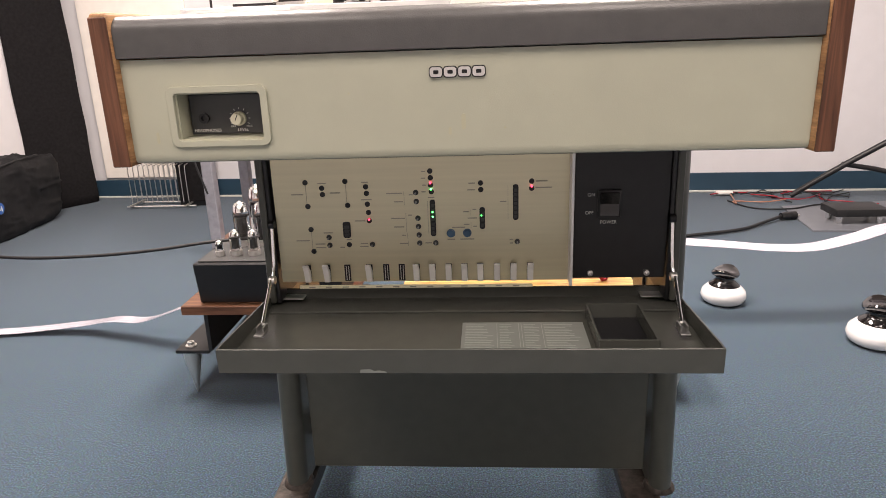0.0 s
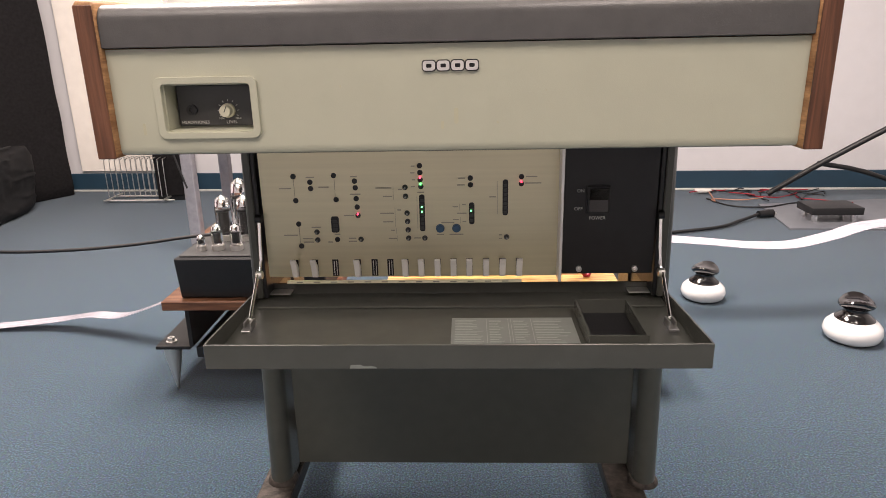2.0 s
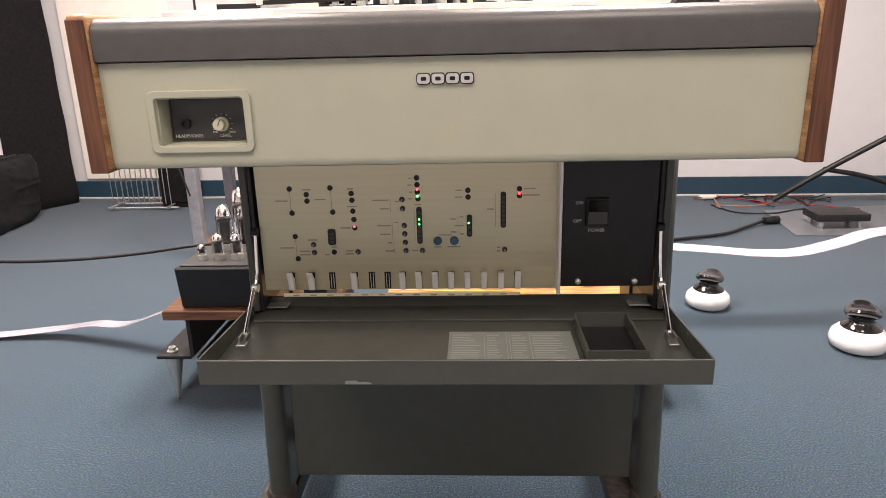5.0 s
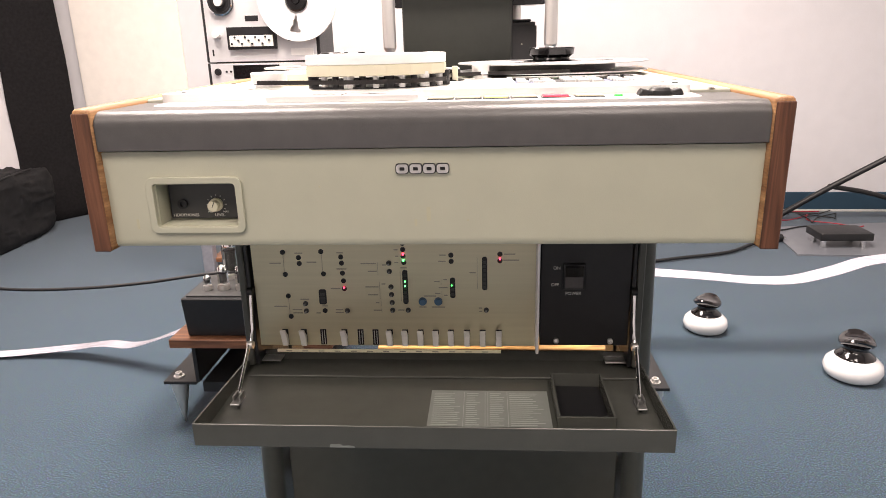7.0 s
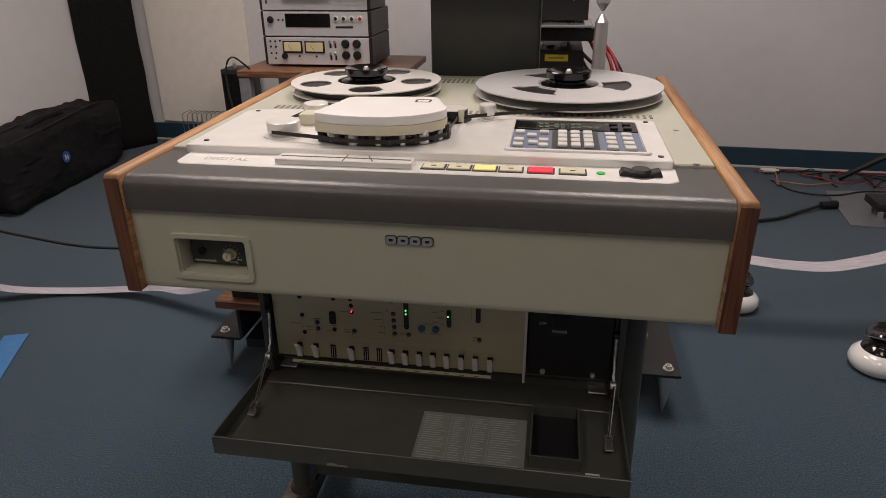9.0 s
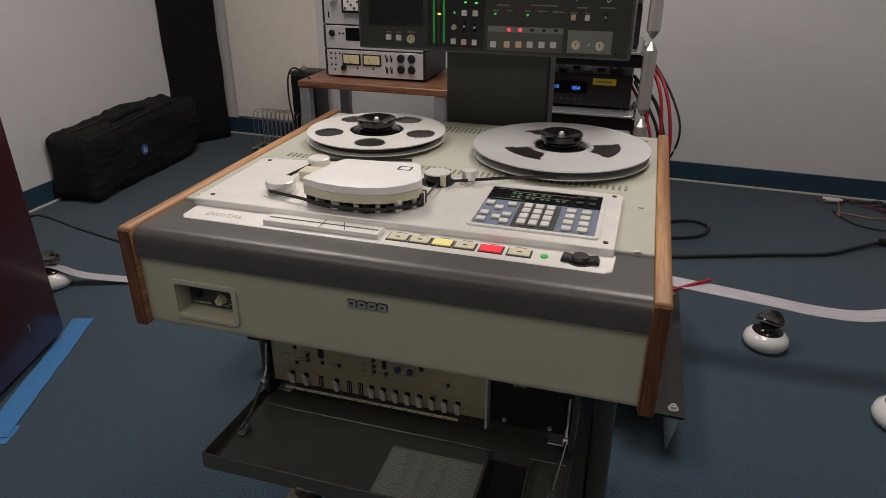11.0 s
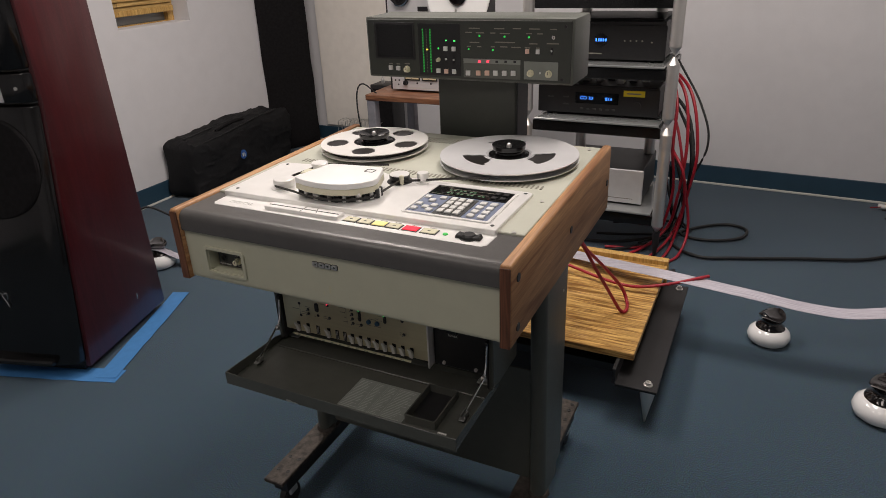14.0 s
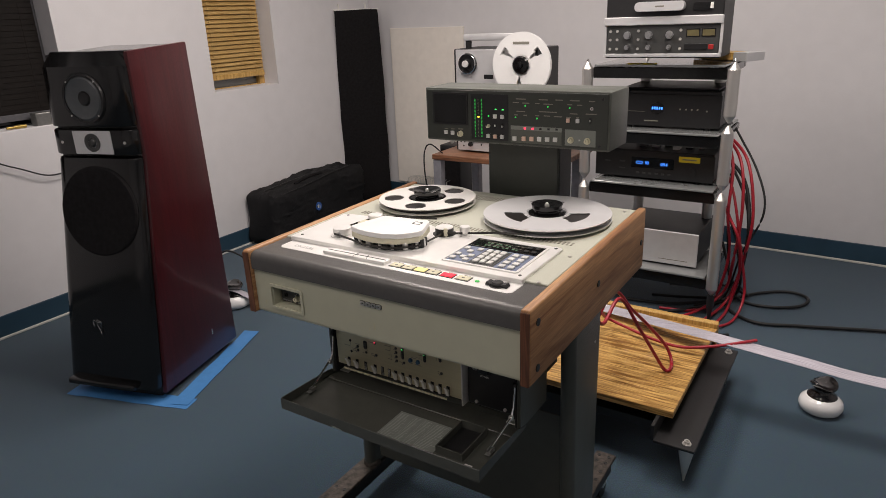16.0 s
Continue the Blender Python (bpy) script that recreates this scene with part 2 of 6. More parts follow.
LED_M = mat("meter_green", (0.05, 0.75, 0.10), emit=0.8)
LED_SEG = mat("meter_segment_green", (0.04, 0.62, 0.09), emit=0.30)
READY = mat("dim_ready_green", (0.05, 0.50, 0.08), emit=0.18)
FAINT = mat("faint_legend", (0.42, 0.42, 0.40), 0.5)
LED_R = mat("red_led", (1.0, 0.05, 0.10), emit=1.8)
LED_Y = mat("amber_led", (1.0, 0.75, 0.05), emit=1.8)
LED_B = mat("blue_display", (0.06, 0.25, 1.0), emit=2.0)
REDKEY = mat("lit_red_key", (0.95, 0.02, 0.05), emit=0.5)
YELKEY = mat("lit_yellow_key", (0.85, 0.76, 0.28), emit=0.22)

# ---- mesh helpers ----


def mesh_of(bm, name, material, smooth=False):
    me = bpy.data.meshes.new(name)
    bm.normal_update()
    bm.to_mesh(me)
    bm.free()
    me.materials.append(material)
    if smooth:
        me.shade_smooth()
        me.set_sharp_from_angle(angle=radians(smooth if smooth > 1 else 35))
    return me


def part(name, bm, material, parent, label="", smooth=0):
    ob = new(name, mesh_of(bm, name, material, smooth))
    ob.parent = parent
    if label:
        tagged(ob, label)
    return ob


def thing(name, label, category, at=(0, 0, 0), rz=0, group="", kind=""):
    ob = new(name)
    ob.empty_display_size = 0.05
    ob.matrix_basis = pose(*at, 0, 0, rz)
    return tagged(ob, label, category, group, kind)


def solid(name, bm, material, label, category, group="", kind="", smooth=0, at=(0, 0, 0), rz=0):
    ob = new(name, mesh_of(bm, name, material, smooth))
    ob.matrix_basis = pose(*at, 0, 0, rz)
    return tagged(ob, label, category, group, kind)


def bevel(bm, w, seg=2):
    bmesh.ops.bevel(bm, geom=bm.edges[:], offset=w, segments=seg, affect="EDGES", profile=0.5, clamp_overlap=True)
    return bm


def box(x0, x1, y0, y1, z0, z1, bev=0.0, seg=2):
    bm = bmesh.new()
    bmesh.ops.create_cube(bm, size=1)
    for v in bm.verts:
        v.co = ((x0 + x1) / 2 + v.co.x * (x1 - x0), (y0 + y1) / 2 + v.co.y * (y1 - y0), (z0 + z1) / 2 + v.co.z * (z1 - z0))
    return bevel(bm, bev, seg) if bev else bm


def cyl(at, r, h, axis="z", seg=24, r2=None, bev=0.0):
    """A cylinder from at, h long along an axis."""
    bm = bmesh.new()
    bmesh.ops.create_cone(bm, cap_ends=True, segments=seg, radius1=r, radius2=r if r2 is None else r2, depth=abs(h))
    bmesh.ops.translate(bm, verts=bm.verts, vec=(0, 0, abs(h) / 2))
    if bev:
        bmesh.ops.bevel(bm, geom=[e for e in bm.edges if abs(e.verts[0].co.z - e.verts[1].co.z) < 1e-6], offset=bev, segments=2, affect="EDGES")
    turn = {"z": (0, 0, 0), "y": (-90, 0, 0), "x": (0, 90, 0), "-y": (90, 0, 0), "-x": (0, -90, 0), "-z": (180, 0, 0)}[axis]
    bmesh.ops.transform(bm, matrix=pose(*at, *turn), verts=bm.verts)
    return bm


def lathe(at, profile, seg=32, axis="z"):
    """Turns (radius, height) pairs round an axis."""
    bm = bmesh.new()
    rings = []
    for r, z in profile:
        if r < 1e-5:
            rings.append([bm.verts.new((0, 0, z))])
        else:
            rings.append([bm.verts.new((r * math.cos(2 * math.pi * i / seg), r * math.sin(2 * math.pi * i / seg), z)) for i in range(seg)])
    for a, b in zip(rings, rings[1:]):
        for i in range(seg):
            j = (i + 1) % seg
            if len(a) == 1 and len(b) > 1:
                bm.faces.new((a[0], b[i], b[j]))
            elif len(b) == 1 and len(a) > 1:
                bm.faces.new((a[i], b[0], a[j]))
            elif len(a) > 1:
                bm.faces.new((a[i], b[i], b[j], a[j]))
    bmesh.ops.recalc_face_normals(bm, faces=bm.faces)
    turn = {"z": (0, 0, 0), "-y": (90, 0, 0), "x": (0, 90, 0)}[axis]
    bmesh.ops.transform(bm, matrix=pose(*at, *turn), verts=bm.verts)
    return bm


def prism(poly, axis, a, b, bev=0.0, seg=2):
    """Extrudes a polygon given in the two other axes along an axis from a to b."""
    bm = bmesh.new()

    def put(p, q):
        u, v = p
        return {"x": (q, u, v), "y": (u, q, v), "z": (u, v, q)}[axis]

    lo = [bm.verts.new(put(p, a)) for p in poly]
    hi = [bm.verts.new(put(p, b)) for p in poly]
    n = len(poly)
    bm.faces.new(lo[::-1])
    bm.faces.new(hi)
    for i in range(n):
        j = (i + 1) % n
        bm.faces.new((lo[i], lo[j], hi[j], hi[i]))
    bmesh.ops.recalc_face_normals(bm, faces=bm.faces)
    return bevel(bm, bev, seg) if bev else bm


def rounded(x0, x1, y0, y1, r, n=6):
    """A rectangle's outline with round corners."""
    pts = []
    for cx, cy, a0 in ((x1 - r, y1 - r, 0), (x0 + r, y1 - r, 90), (x0 + r, y0 + r, 180), (x1 - r, y0 + r, 270)):
        pts += [(cx + r * math.cos(radians(a0 + 90 * i / n)), cy + r * math.sin(radians(a0 + 90 * i / n))) for i in range(n + 1)]
    return pts


def plate_hole(outer, inner, axis, a, b):
    """A plate with an opening; both outlines have the same number of points."""
    bm = bmesh.new()

    def put(p, q):
        return {"x": (q, p[0], p[1]), "y": (p[0], q, p[1]), "z": (p[0], p[1], q)}[axis]

    rows = [[bm.verts.new(put(p, q)) for p in o] for o, q in ((outer, a), (outer, b), (inner, b), (inner, a))]
    n = len(outer)
    for r in range(4):
        s = (r + 1) % 4
        for i in range(n):
            j = (i + 1) % n
            bm.faces.new((rows[r][i], rows[r][j], rows[s][j], rows[s][i]))
    bmesh.ops.recalc_face_normals(bm, faces=bm.faces)
    return bm


def merge(*bms):
    out = bmesh.new()
    for bm in bms:
        me = bpy.data.meshes.new("tmp")
        bm.to_mesh(me)
        bm.free()
        out.from_mesh(me)
        bpy.data.meshes.remove(me)
    return out


def curve_points(pts, steps=10):
    p = [Vector(q) for q in pts]
    p = [p[0] * 2 - p[1]] + p + [p[-1] * 2 - p[-2]]
    out = []
    for i in range(1, len(p) - 2):
        a, b, c, d = p[i - 1 : i + 3]
        for k in range(steps):
            t = k / steps
            out.append(0.5 * (2 * b + (c - a) * t + (2 * a - 5 * b + 4 * c - d) * t * t + (3 * b - a - 3 * c + d) * t**3))
    return out + [p[-2]]


def tube(pts, r, seg=8, steps=10, smooth=True):
    path = curve_points(pts, steps) if smooth else [Vector(q) for q in pts]
    bm = bmesh.new()
    rings = []
    for i, q in enumerate(path):
        d = (path[min(i + 1, len(path) - 1)] - path[max(i - 1, 0)]).normalized()
        u = d.cross(Vector((0, 0, 1)) if abs(d.z) < 0.95 else Vector((1, 0, 0))).normalized()
        w = d.cross(u)
        rings.append([bm.verts.new(q + r * (math.cos(2 * math.pi * k / seg) * u + math.sin(2 * math.pi * k / seg) * w)) for k in range(seg)])
    for a, b in zip(rings, rings[1:]):
        for k in range(seg):
            bm.faces.new((a[k], a[(k + 1) % seg], b[(k + 1) % seg], b[k]))
    bm.faces.new(rings[0][::-1])
    bm.faces.new(rings[-1])
    bmesh.ops.recalc_face_normals(bm, faces=bm.faces)
    return bm


def ribbon(pts, width, thick=0.0015, steps=10, ribs=6, lean=0.0):
    """A flat cable with fine lengthwise ribs."""
    path = curve_points(pts, steps)
    bm = bmesh.new()
    rows = []
    for i, q in enumerate(path):
        d = (path[min(i + 1, len(path) - 1)] - path[max(i - 1, 0)]).normalized()
        u = d.cross(Vector((0, 0, 1))).normalized()
        u = (u + Vector((0, 0, lean))).normalized()
        w = u.cross(d).normalized()
        top = [bm.verts.new(q + u * width * (k / (2 * ribs) - 0.5) + w * thick * (0.5 + 0.6 * (k % 2))) for k in range(2 * ribs + 1)]
        low = [bm.verts.new(q + u * width * (k / 2 - 0.5) - w * thick * 0.5) for k in (2, 1, 0)]
        rows.append(top + low)
    for a, b in zip(rows, rows[1:]):
        for k in range(len(a)):
            j = (k + 1) % len(a)
            bm.faces.new((a[k], a[j], b[j], b[k]))
    bmesh.ops.recalc_face_normals(bm, faces=bm.faces)
    return bm


def writing(name, text, size, m, material, parent, label="", extrude=0.0003):
    cu = bpy.data.curves.new("letters", "FONT")
    cu.body, cu.size, cu.align_x, cu.align_y, cu.extrude = text, size, "CENTER", "CENTER", extrude
    tmp = bpy.data.objects.new("letters", cu)
    me = bpy.data.meshes.new_from_object(tmp)
    me.transform(m)
    me.materials.clear()
    me.materials.append(material)
    bpy.data.objects.remove(tmp)
    ob = new(name, me)
    ob.parent = parent
    if label:
        tagged(ob, label)
    return ob


# ---- room ----
X0, X1, Y0, Y1, H = -2.61, 3.2, -3.2, 3.262, 2.7


def along_north(bm):
    """The north wall runs a little askew to the recorder."""
    for v in bm.verts:
        v.co.y -= 0.042 * v.co.x
    return bm


solid("floor", box(X0 - 0.2, X1 + 0.2, Y0 - 0.2, Y1 + 0.4, -0.12, 0.0), CARPET, "blue-grey speckled loop carpet over the whole room", "floor", kind="structure")
ceil = solid("ceiling", box(X0 - 0.2, X1 + 0.2, Y0 - 0.2, Y1 + 0.4, H, H + 0.12), CEIL, "white ceiling with flush light panels", "ceiling", kind="structure")
solid("wall_north", along_north(box(X0 - 0.2, X1 + 0.2, Y1, Y1 + 0.15, 0, H)), WALL, "off-white painted wall behind the equipment", "wall", kind="structure")
solid("wall_east", box(X1, X1 + 0.15, Y0 - 0.2, Y1 - 0.14, 0, H), WALL, "off-white painted side wall", "wall", kind="structure")
solid("wall_south", box(X0 - 0.2, X1 + 0.2, Y0 - 0.15, Y0, 0, H), WALL, "off-white painted wall", "wall", kind="structure")

# the west wall with two recessed windows
WIN = ((-0.75, 0.885, 0.968, 2.3), (1.79, 2.326, 1.012, 2.3))
YW = Y1 + 0.10
west = [box(X0 - 0.22, X0, Y0, YW, 0, 0.968), box(X0 - 0.22, X0, Y0, YW, 2.3, H), box(X0 - 0.22, X0, Y0, WIN[0][0], 0.968, 2.3),
        box(X0 - 0.22, X0, WIN[0][1], WIN[1][0], 0.968, 2.3), box(X0 - 0.22, X0, WIN[1][1], YW, 0.968, 2.3), box(X0 - 0.22, X0, WIN[1][0], WIN[1][1], 0.968, 1.012)]
solid("wall_west", merge(*west), WALL, "off-white painted wall with two recessed windows", "wall", kind="structure")
for name, y0, y1, x0, x1 in (("baseboard", Y1 - 0.012, Y1 - 0.001, X0, X1), ("baseboard", Y0, Y1 + 0.09, X0, X0 + 0.011)):
    bm = box(x0, x1, y0, y1, 0, 0.113, 0.003)
    solid(name, along_north(bm) if x1 > 0 else bm, BASEB, "dark blue vinyl skirting along the wall", "baseboard", kind="structure")
for name, y0, y1, x0, x1 in (("trim", Y1 - 0.022, Y1 - 0.012, X0 + 0.02, X1), ("trim", Y0, Y1 + 0.08, X0 + 0.011, X0 + 0.021)):
    bm = box(x0, x1, y0, y1, 0, 0.012, 0.003)
    solid(name, along_north(bm) if x1 > 0 else bm, LEGEND, "thin pale strip at the foot of the skirting", "trim", kind="structure")
for px, py in PANELS:
    solid("ceiling_light", plate_hole(rounded(px - 0.32, px + 0.32, py - 0.62, py + 0.62, 0.01), rounded(px - 0.29, px + 0.29, py - 0.59, py + 0.59, 0.01), "z", H - 0.035, H - 0.001), WHITEP, "flush white ceiling light frame", "ceiling light", group="ceiling lights")

# ---- the tape recorder ----
rec = thing("tape_recorder", "large studio tape recorder in beige and grey with oak sides", "tape recorder")


def build_recorder():
    # upper box
    hole = rounded(-0.2990, -0.1990, 0.8450, 0.9020, 0.004)
    front = plate_hole([(x, z) for x, z in rounded(-0.3465, 0.3465, 0.836, 0.9325, 0.0005)], hole, "y", -0.006, 0.012)
    low = prism([(0.02, 0.826), (0.001, 0.826), (-0.004, 0.8275), (-0.006, 0.8315), (-0.006, 0.836), (0.02, 0.836)], "x", -0.3465, 0.3465)
    fas = part("front_panel", merge(front, low), BEIGE, rec, "beige enamelled front panel", smooth=30)
    rim = plate_hole(rounded(-0.302, -0.196, 0.8430, 0.9050, 0.008), rounded(-0.2945, -0.2035, 0.8495, 0.8980, 0.004), "y", -0.0095, 0.004)
    part("socket_bezel", bevel(rim, 0.0012, 1), BEIGE, fas, "raised pale bezel", smooth=40)
    well = merge(box(-0.2985, -0.1995, 0.0245, 0.027, 0.8445, 0.9025), box(-0.2985, -0.2930, -0.0035, 0.0243, 0.8455, 0.9015), box(-0.2050, -0.1995, -0.0035, 0.0243, 0.8455, 0.9015),
                 box(-0.2929, -0.2051, -0.0035, 0.0243, 0.8455, 0.8510), box(-0.2929, -0.2051, -0.0035, 0.0243, 0.8965, 0.9015))
    part("socket_well", well, BEIGE, fas)
    part("socket_plate", box(-0.2910, -0.2060, 0.0185, 0.0244, 0.8530, 0.8950, 0.0008, 1), DARKP, fas, "dark grey recessed plate")
    part("headphone_socket", lathe((-0.2755, 0.0185, 0.8700), [(0, 0.0005), (0.0026, 0.0005), (0.003, 0.003), (0.0055, 0.003), (0.0055, 0)], 20, "-y"), BLACK, fas, smooth=40)
    part("level_knob", merge(cyl((-0.2370, 0.0185, 0.8690), 0.0075, 0.004, "-y"), cyl((-0.2370, 0.0145, 0.8690), 0.0058, 0.009, "-y", bev=0.0006)), IVORY, fas, "cream level knob", smooth=40)
    tick = box(-0.0004, 0.0004, 0.0050, 0.0058, -0.001, 0.0055)
    bmesh.ops.transform(tick, matrix=pose(-0.2370, 0, 0.8690, 0, 25, 0), verts=tick.verts)
    part("knob_pointer", tick, INK, fas)
    ticks = []
    for k in range(9):
        a = radians(-120 + 30 * k)
        b = box(-0.0003, 0.0003, 0.0180, 0.0186, 0.0095, 0.0115)
        bmesh.ops.transform(b, matrix=pose(-0.2370, 0, 0.8690, 0, math.degrees(a), 0), verts=b.verts)
        ticks.append(b)
    part("level_scale", merge(*ticks), LEGEND, fas)
    up = pose(0, 0, 0, 90, 0, 0)
    for text, x, z, s in (("HEADPHONES", -0.2735, 0.8568, 0.0046), ("LEVEL", -0.2345, 0.8568, 0.0046), ("MIN", -0.2450, 0.8605, 0.0030), ("MAX", -0.2270, 0.8605, 0.0030)):
        writing("legend", text, s, pose(x, 0.0181, z) @ up, LEGEND, fas)
    for x, z, w, h in ((-0.318, 0.853, 0.0016, 0.006), (0.004, 0.862, 0.0022, 0.008), (-0.010, 0.853, 0.0015, 0.004), (0.046, 0.855, 0.0012, 0.0012), (-0.112, 0.893, 0.0010, 0.0012), (0.094, 0.886, 0.0007, 0.0007)):
        part("stain", prism(rounded(x - w, x + w, z - h, z + h, w * 0.95, 4), "y", -0.0063, -0.0059), STAIN, fas, "faint yellowish stain")
    # maker's badge as plain chrome blocks
    for k in range(4):
        x = -0.0285 + k * 0.0142
        ring = plate_hole(rounded(x, x + 0.0122, 0.9066, 0.9160, 0.0030), rounded(x + 0.0034, x + 0.0088, 0.9094, 0.9132, 0.0010), "y", -0.0088, -0.0062)
        part("badge_block", ring, STEEL, fas, "raised silver badge block", smooth=30)
        part("badge_backing", prism(rounded(x - 0.0010, x + 0.0132, 0.9056, 0.9170, 0.0035), "y", -0.0070, -0.0058), BLACK, fas)
    # padded cap along the front edge
    prof = [(0.108, 0.9752), (0.020, 0.9750)] + [(0.006 - 0.018 * math.sin(radians(a)), 0.9585 + 0.0170 * math.cos(radians(a))) for a in range(0, 91, 15)] + [(-0.012, 0.9345), (-0.008, 0.9335), (0.108, 0.9335)]
    part("front_cap", prism(prof, "x", -0.3465, 0.3465), CAP, rec, "dark grey leathery front cap", smooth=30)
    # oak side panels
    for s in (-1, 1):
        a, b = sorted((s * 0.3468, s * 0.3675))
        pan = box(a, b, -0.016, 0.682, 0.8235, 0.9795, 0.0055, 3)
        for v in pan.verts:
            if v.co.z > 0.9:
                v.co.z += 0.010 * v.co.y
        sp = part("side_panel", pan, OAK, rec, "oiled oak side panel", smooth=30)
        part("end_grain", box(a + 0.001, b - 0.001, -0.0175, -0.0145, 0.8245, 0.9745, 0.001, 1), WALNUT, sp, "reddish brown front edge")
        for y, z in ((0.017, 0.9455), (0.017, 0.8515), (0.336, 0.9025), (0.652, 0.9005)):
            x = s * 0.3675
            part("screw_cap", cyl((x, y, z), 0.0080, 0.0018, "x" if s > 0 else "-x", 16, bev=0.0004), BLACK, sp)
    # deck plate and its vents
    part("deck_plate", box(-0.3465, 0.3465, 0.109, 0.580, 0.93, 0.957, 0.0015, 1), DECKM, rec, "pale grey-green deck plate")
    part("rear_panel", box(-0.3465, 0.3465, 0.660, 0.6655, 0.828, 0.960), OLIVE, rec)
    part("bottom_panel", box(-0.3465, 0.3465, 0.024, 0.659, 0.822, 0.8258), OLIVE, rec)
    for k in range(62):
        x = -0.30 + k * 0.0098
        if -0.02 < x < 0.30 or x < -0.235 or -0.10 < x < -0.02:
            part("vent_slot", box(x, x + 0.0042, 0.328 + 0.004 * (x < 0), 0.343 + 0.004 * (x < 0), 0.9565, 0.9578), GREYLEG, rec)
    for k in range(24):
        x = -0.115 + k * 0.0092
        part("vent_slot", box(x, x + 0.004, 0.520, 0.548, 0.9565, 0.9578), GREYLEG, rec)
    for x, y in ((-0.331, 0.13), (-0.331, 0.30), (-0.331, 0.555), (0.325, 0.112), (0.325, 0.27), (0.325, 0.44), (0.325, 0.558), (-0.30, 0.113)):
        part("deck_screw", cyl((x, y, 0.957), 0.0042, 0.0016, "z", 14, bev=0.0005), STEEL, rec)
    # satin transport plate
    strip_outline = [(-0.318, 0.1015), (-0.316, 0.060), (-0.308, 0.051), (0.286, 0.049), (0.295, 0.056), (0.297, 0.1015)]
    part("key_strip", prism(strip_outline, "z", 0.9590, 0.9615, 0.0010, 1), ALU, rec, "satin aluminium strip carrying the transport keys")
    outline = [(-0.321, 0.0965), (0.297, 0.0965), (0.2985, 0.295), (0.292, 0.301), (0.045, 0.304), (-0.02, 0.300), (-0.06, 0.315), (-0.2, 0.315), (-0.315, 0.306), (-0.324, 0.298)]
    part("transport_plate", prism(outline, "z", 0.9460, 0.9615, 0.0012, 1), ALU, rec, "satin aluminium transport plate")
    for x, y in ((-0.302, 0.118), (-0.306, 0.295), (0.284, 0.114), (0.285, 0.290)):
        part("plate_screw", cyl((x, y, 0.9613), 0.0036, 0.0012, "z", 12), DARKP, rec)
    writing("legend", "DIGITAL", 0.016, pose(-0.255, 0.073, 0.9617), FAINT, rec, extrude=0.0001)
    # edit rule
    rule = part("edit_block", box(-0.185, -0.012, 0.060, 0.086, 0.9612, 0.9690, 0.001, 1), ALU, rec, "silver tape splicing block")
    part("groove", box(-0.180, -0.016, 0.0715, 0.0745, 0.9686, 0.9693), DARKP, rule)
    for x, t in ((-0.098, 0), (-0.066, 25)):
        c = box(-0.0006, 0.0006, -0.0128, 0.0128, 0.9686, 0.9694)
        bmesh.ops.transform(c, matrix=pose(x, 0.073, 0, 0, 0, t), verts=c.verts)
        part("cutting_slot", c, DARKP, rule)
    # transport keys
    for x, m in ((0.012, CREAMKEY), (0.043, CREAMKEY), (0.074, YELKEY), (0.105, CREAMKEY), (0.140, REDKEY), (0.177, CREAMKEY)):
        w = 0.0130 if x < 0.13 else 0.0142
        part("key_surround", box(x - w - 0.002, x + w + 0.002, 0.0625, 0.0855, 0.9612, 0.9626, 0.0005, 1), DARKP, rec)
        key = part("transport_key", box(x - w, x + w, 0.0645, 0.0835, 0.962, 0.9640, 0.0006, 1), m, rec, "lit red record key" if m is REDKEY else "lit yellow stop key" if m is YELKEY else "cream transport key")
        if m is CREAMKEY:
            part("key_legend", box(x - 0.003, x + 0.003, 0.0715, 0.0745, 0.9640, 0.9642), INK, key)
        part("key_caption", box(x - 0.007, x + 0.007, 0.0895, 0.0912, 0.9615, 0.9617), GREYLEG, rec)
    part("ready_lamp", cyl((0.209, 0.073, 0.9612), 0.0050, 0.002, "z", 16, bev=0.0005), READY, rec, "green ready lamp")
    hub = lathe((0.254, 0.074, 0.9615), [(0, 0.0085), (0.010, 0.0078), (0.0125, 0.005), (0.013, 0), (0, 0)], 24)
    wing = prism([(-0.0245, 0.000), (-0.021, 0.0075), (-0.010, 0.0050), (0.010, 0.0050), (0.021, 0.0075), (0.0245, 0.000)], "y", -0.0085, 0.0085, 0.0012, 1)
    bmesh.ops.transform(wing, matrix=pose(0.254, 0.074, 0.9615), verts=wing.verts)
    jog = part("shuttle_knob", merge(hub, wing), BLACK, rec, "black winged shuttle knob", smooth=35)
    part("knob_seat", cyl((0.254, 0.074, 0.9610), 0.017, 0.0012, "z", 28), DARKP, jog)
    # keypad
    pad = part("keypad", box(0.094, 0.262, 0.130, 0.282, 0.9600, 0.9632, 0.0008, 1), BLUEKEY, rec, "blue-grey keypad with a dark readout")
    part("pad_frame", plate_hole(rounded(0.088, 0.268, 0.124, 0.288, 0.006), rounded(0.094, 0.262, 0.130, 0.282, 0.002), "z", 0.9602, 0.9655), ALU, pad)
    part("readout", box(0.0945, 0.2615, 0.232, 0.2815, 0.9628, 0.9646), GLOSSB, pad, "glossy black readout strip")
    part("pad_middle", box(0.147, 0.207, 0.1335, 0.2255, 0.9626, 0.9640), DARKP, pad)
    z = 0.9640
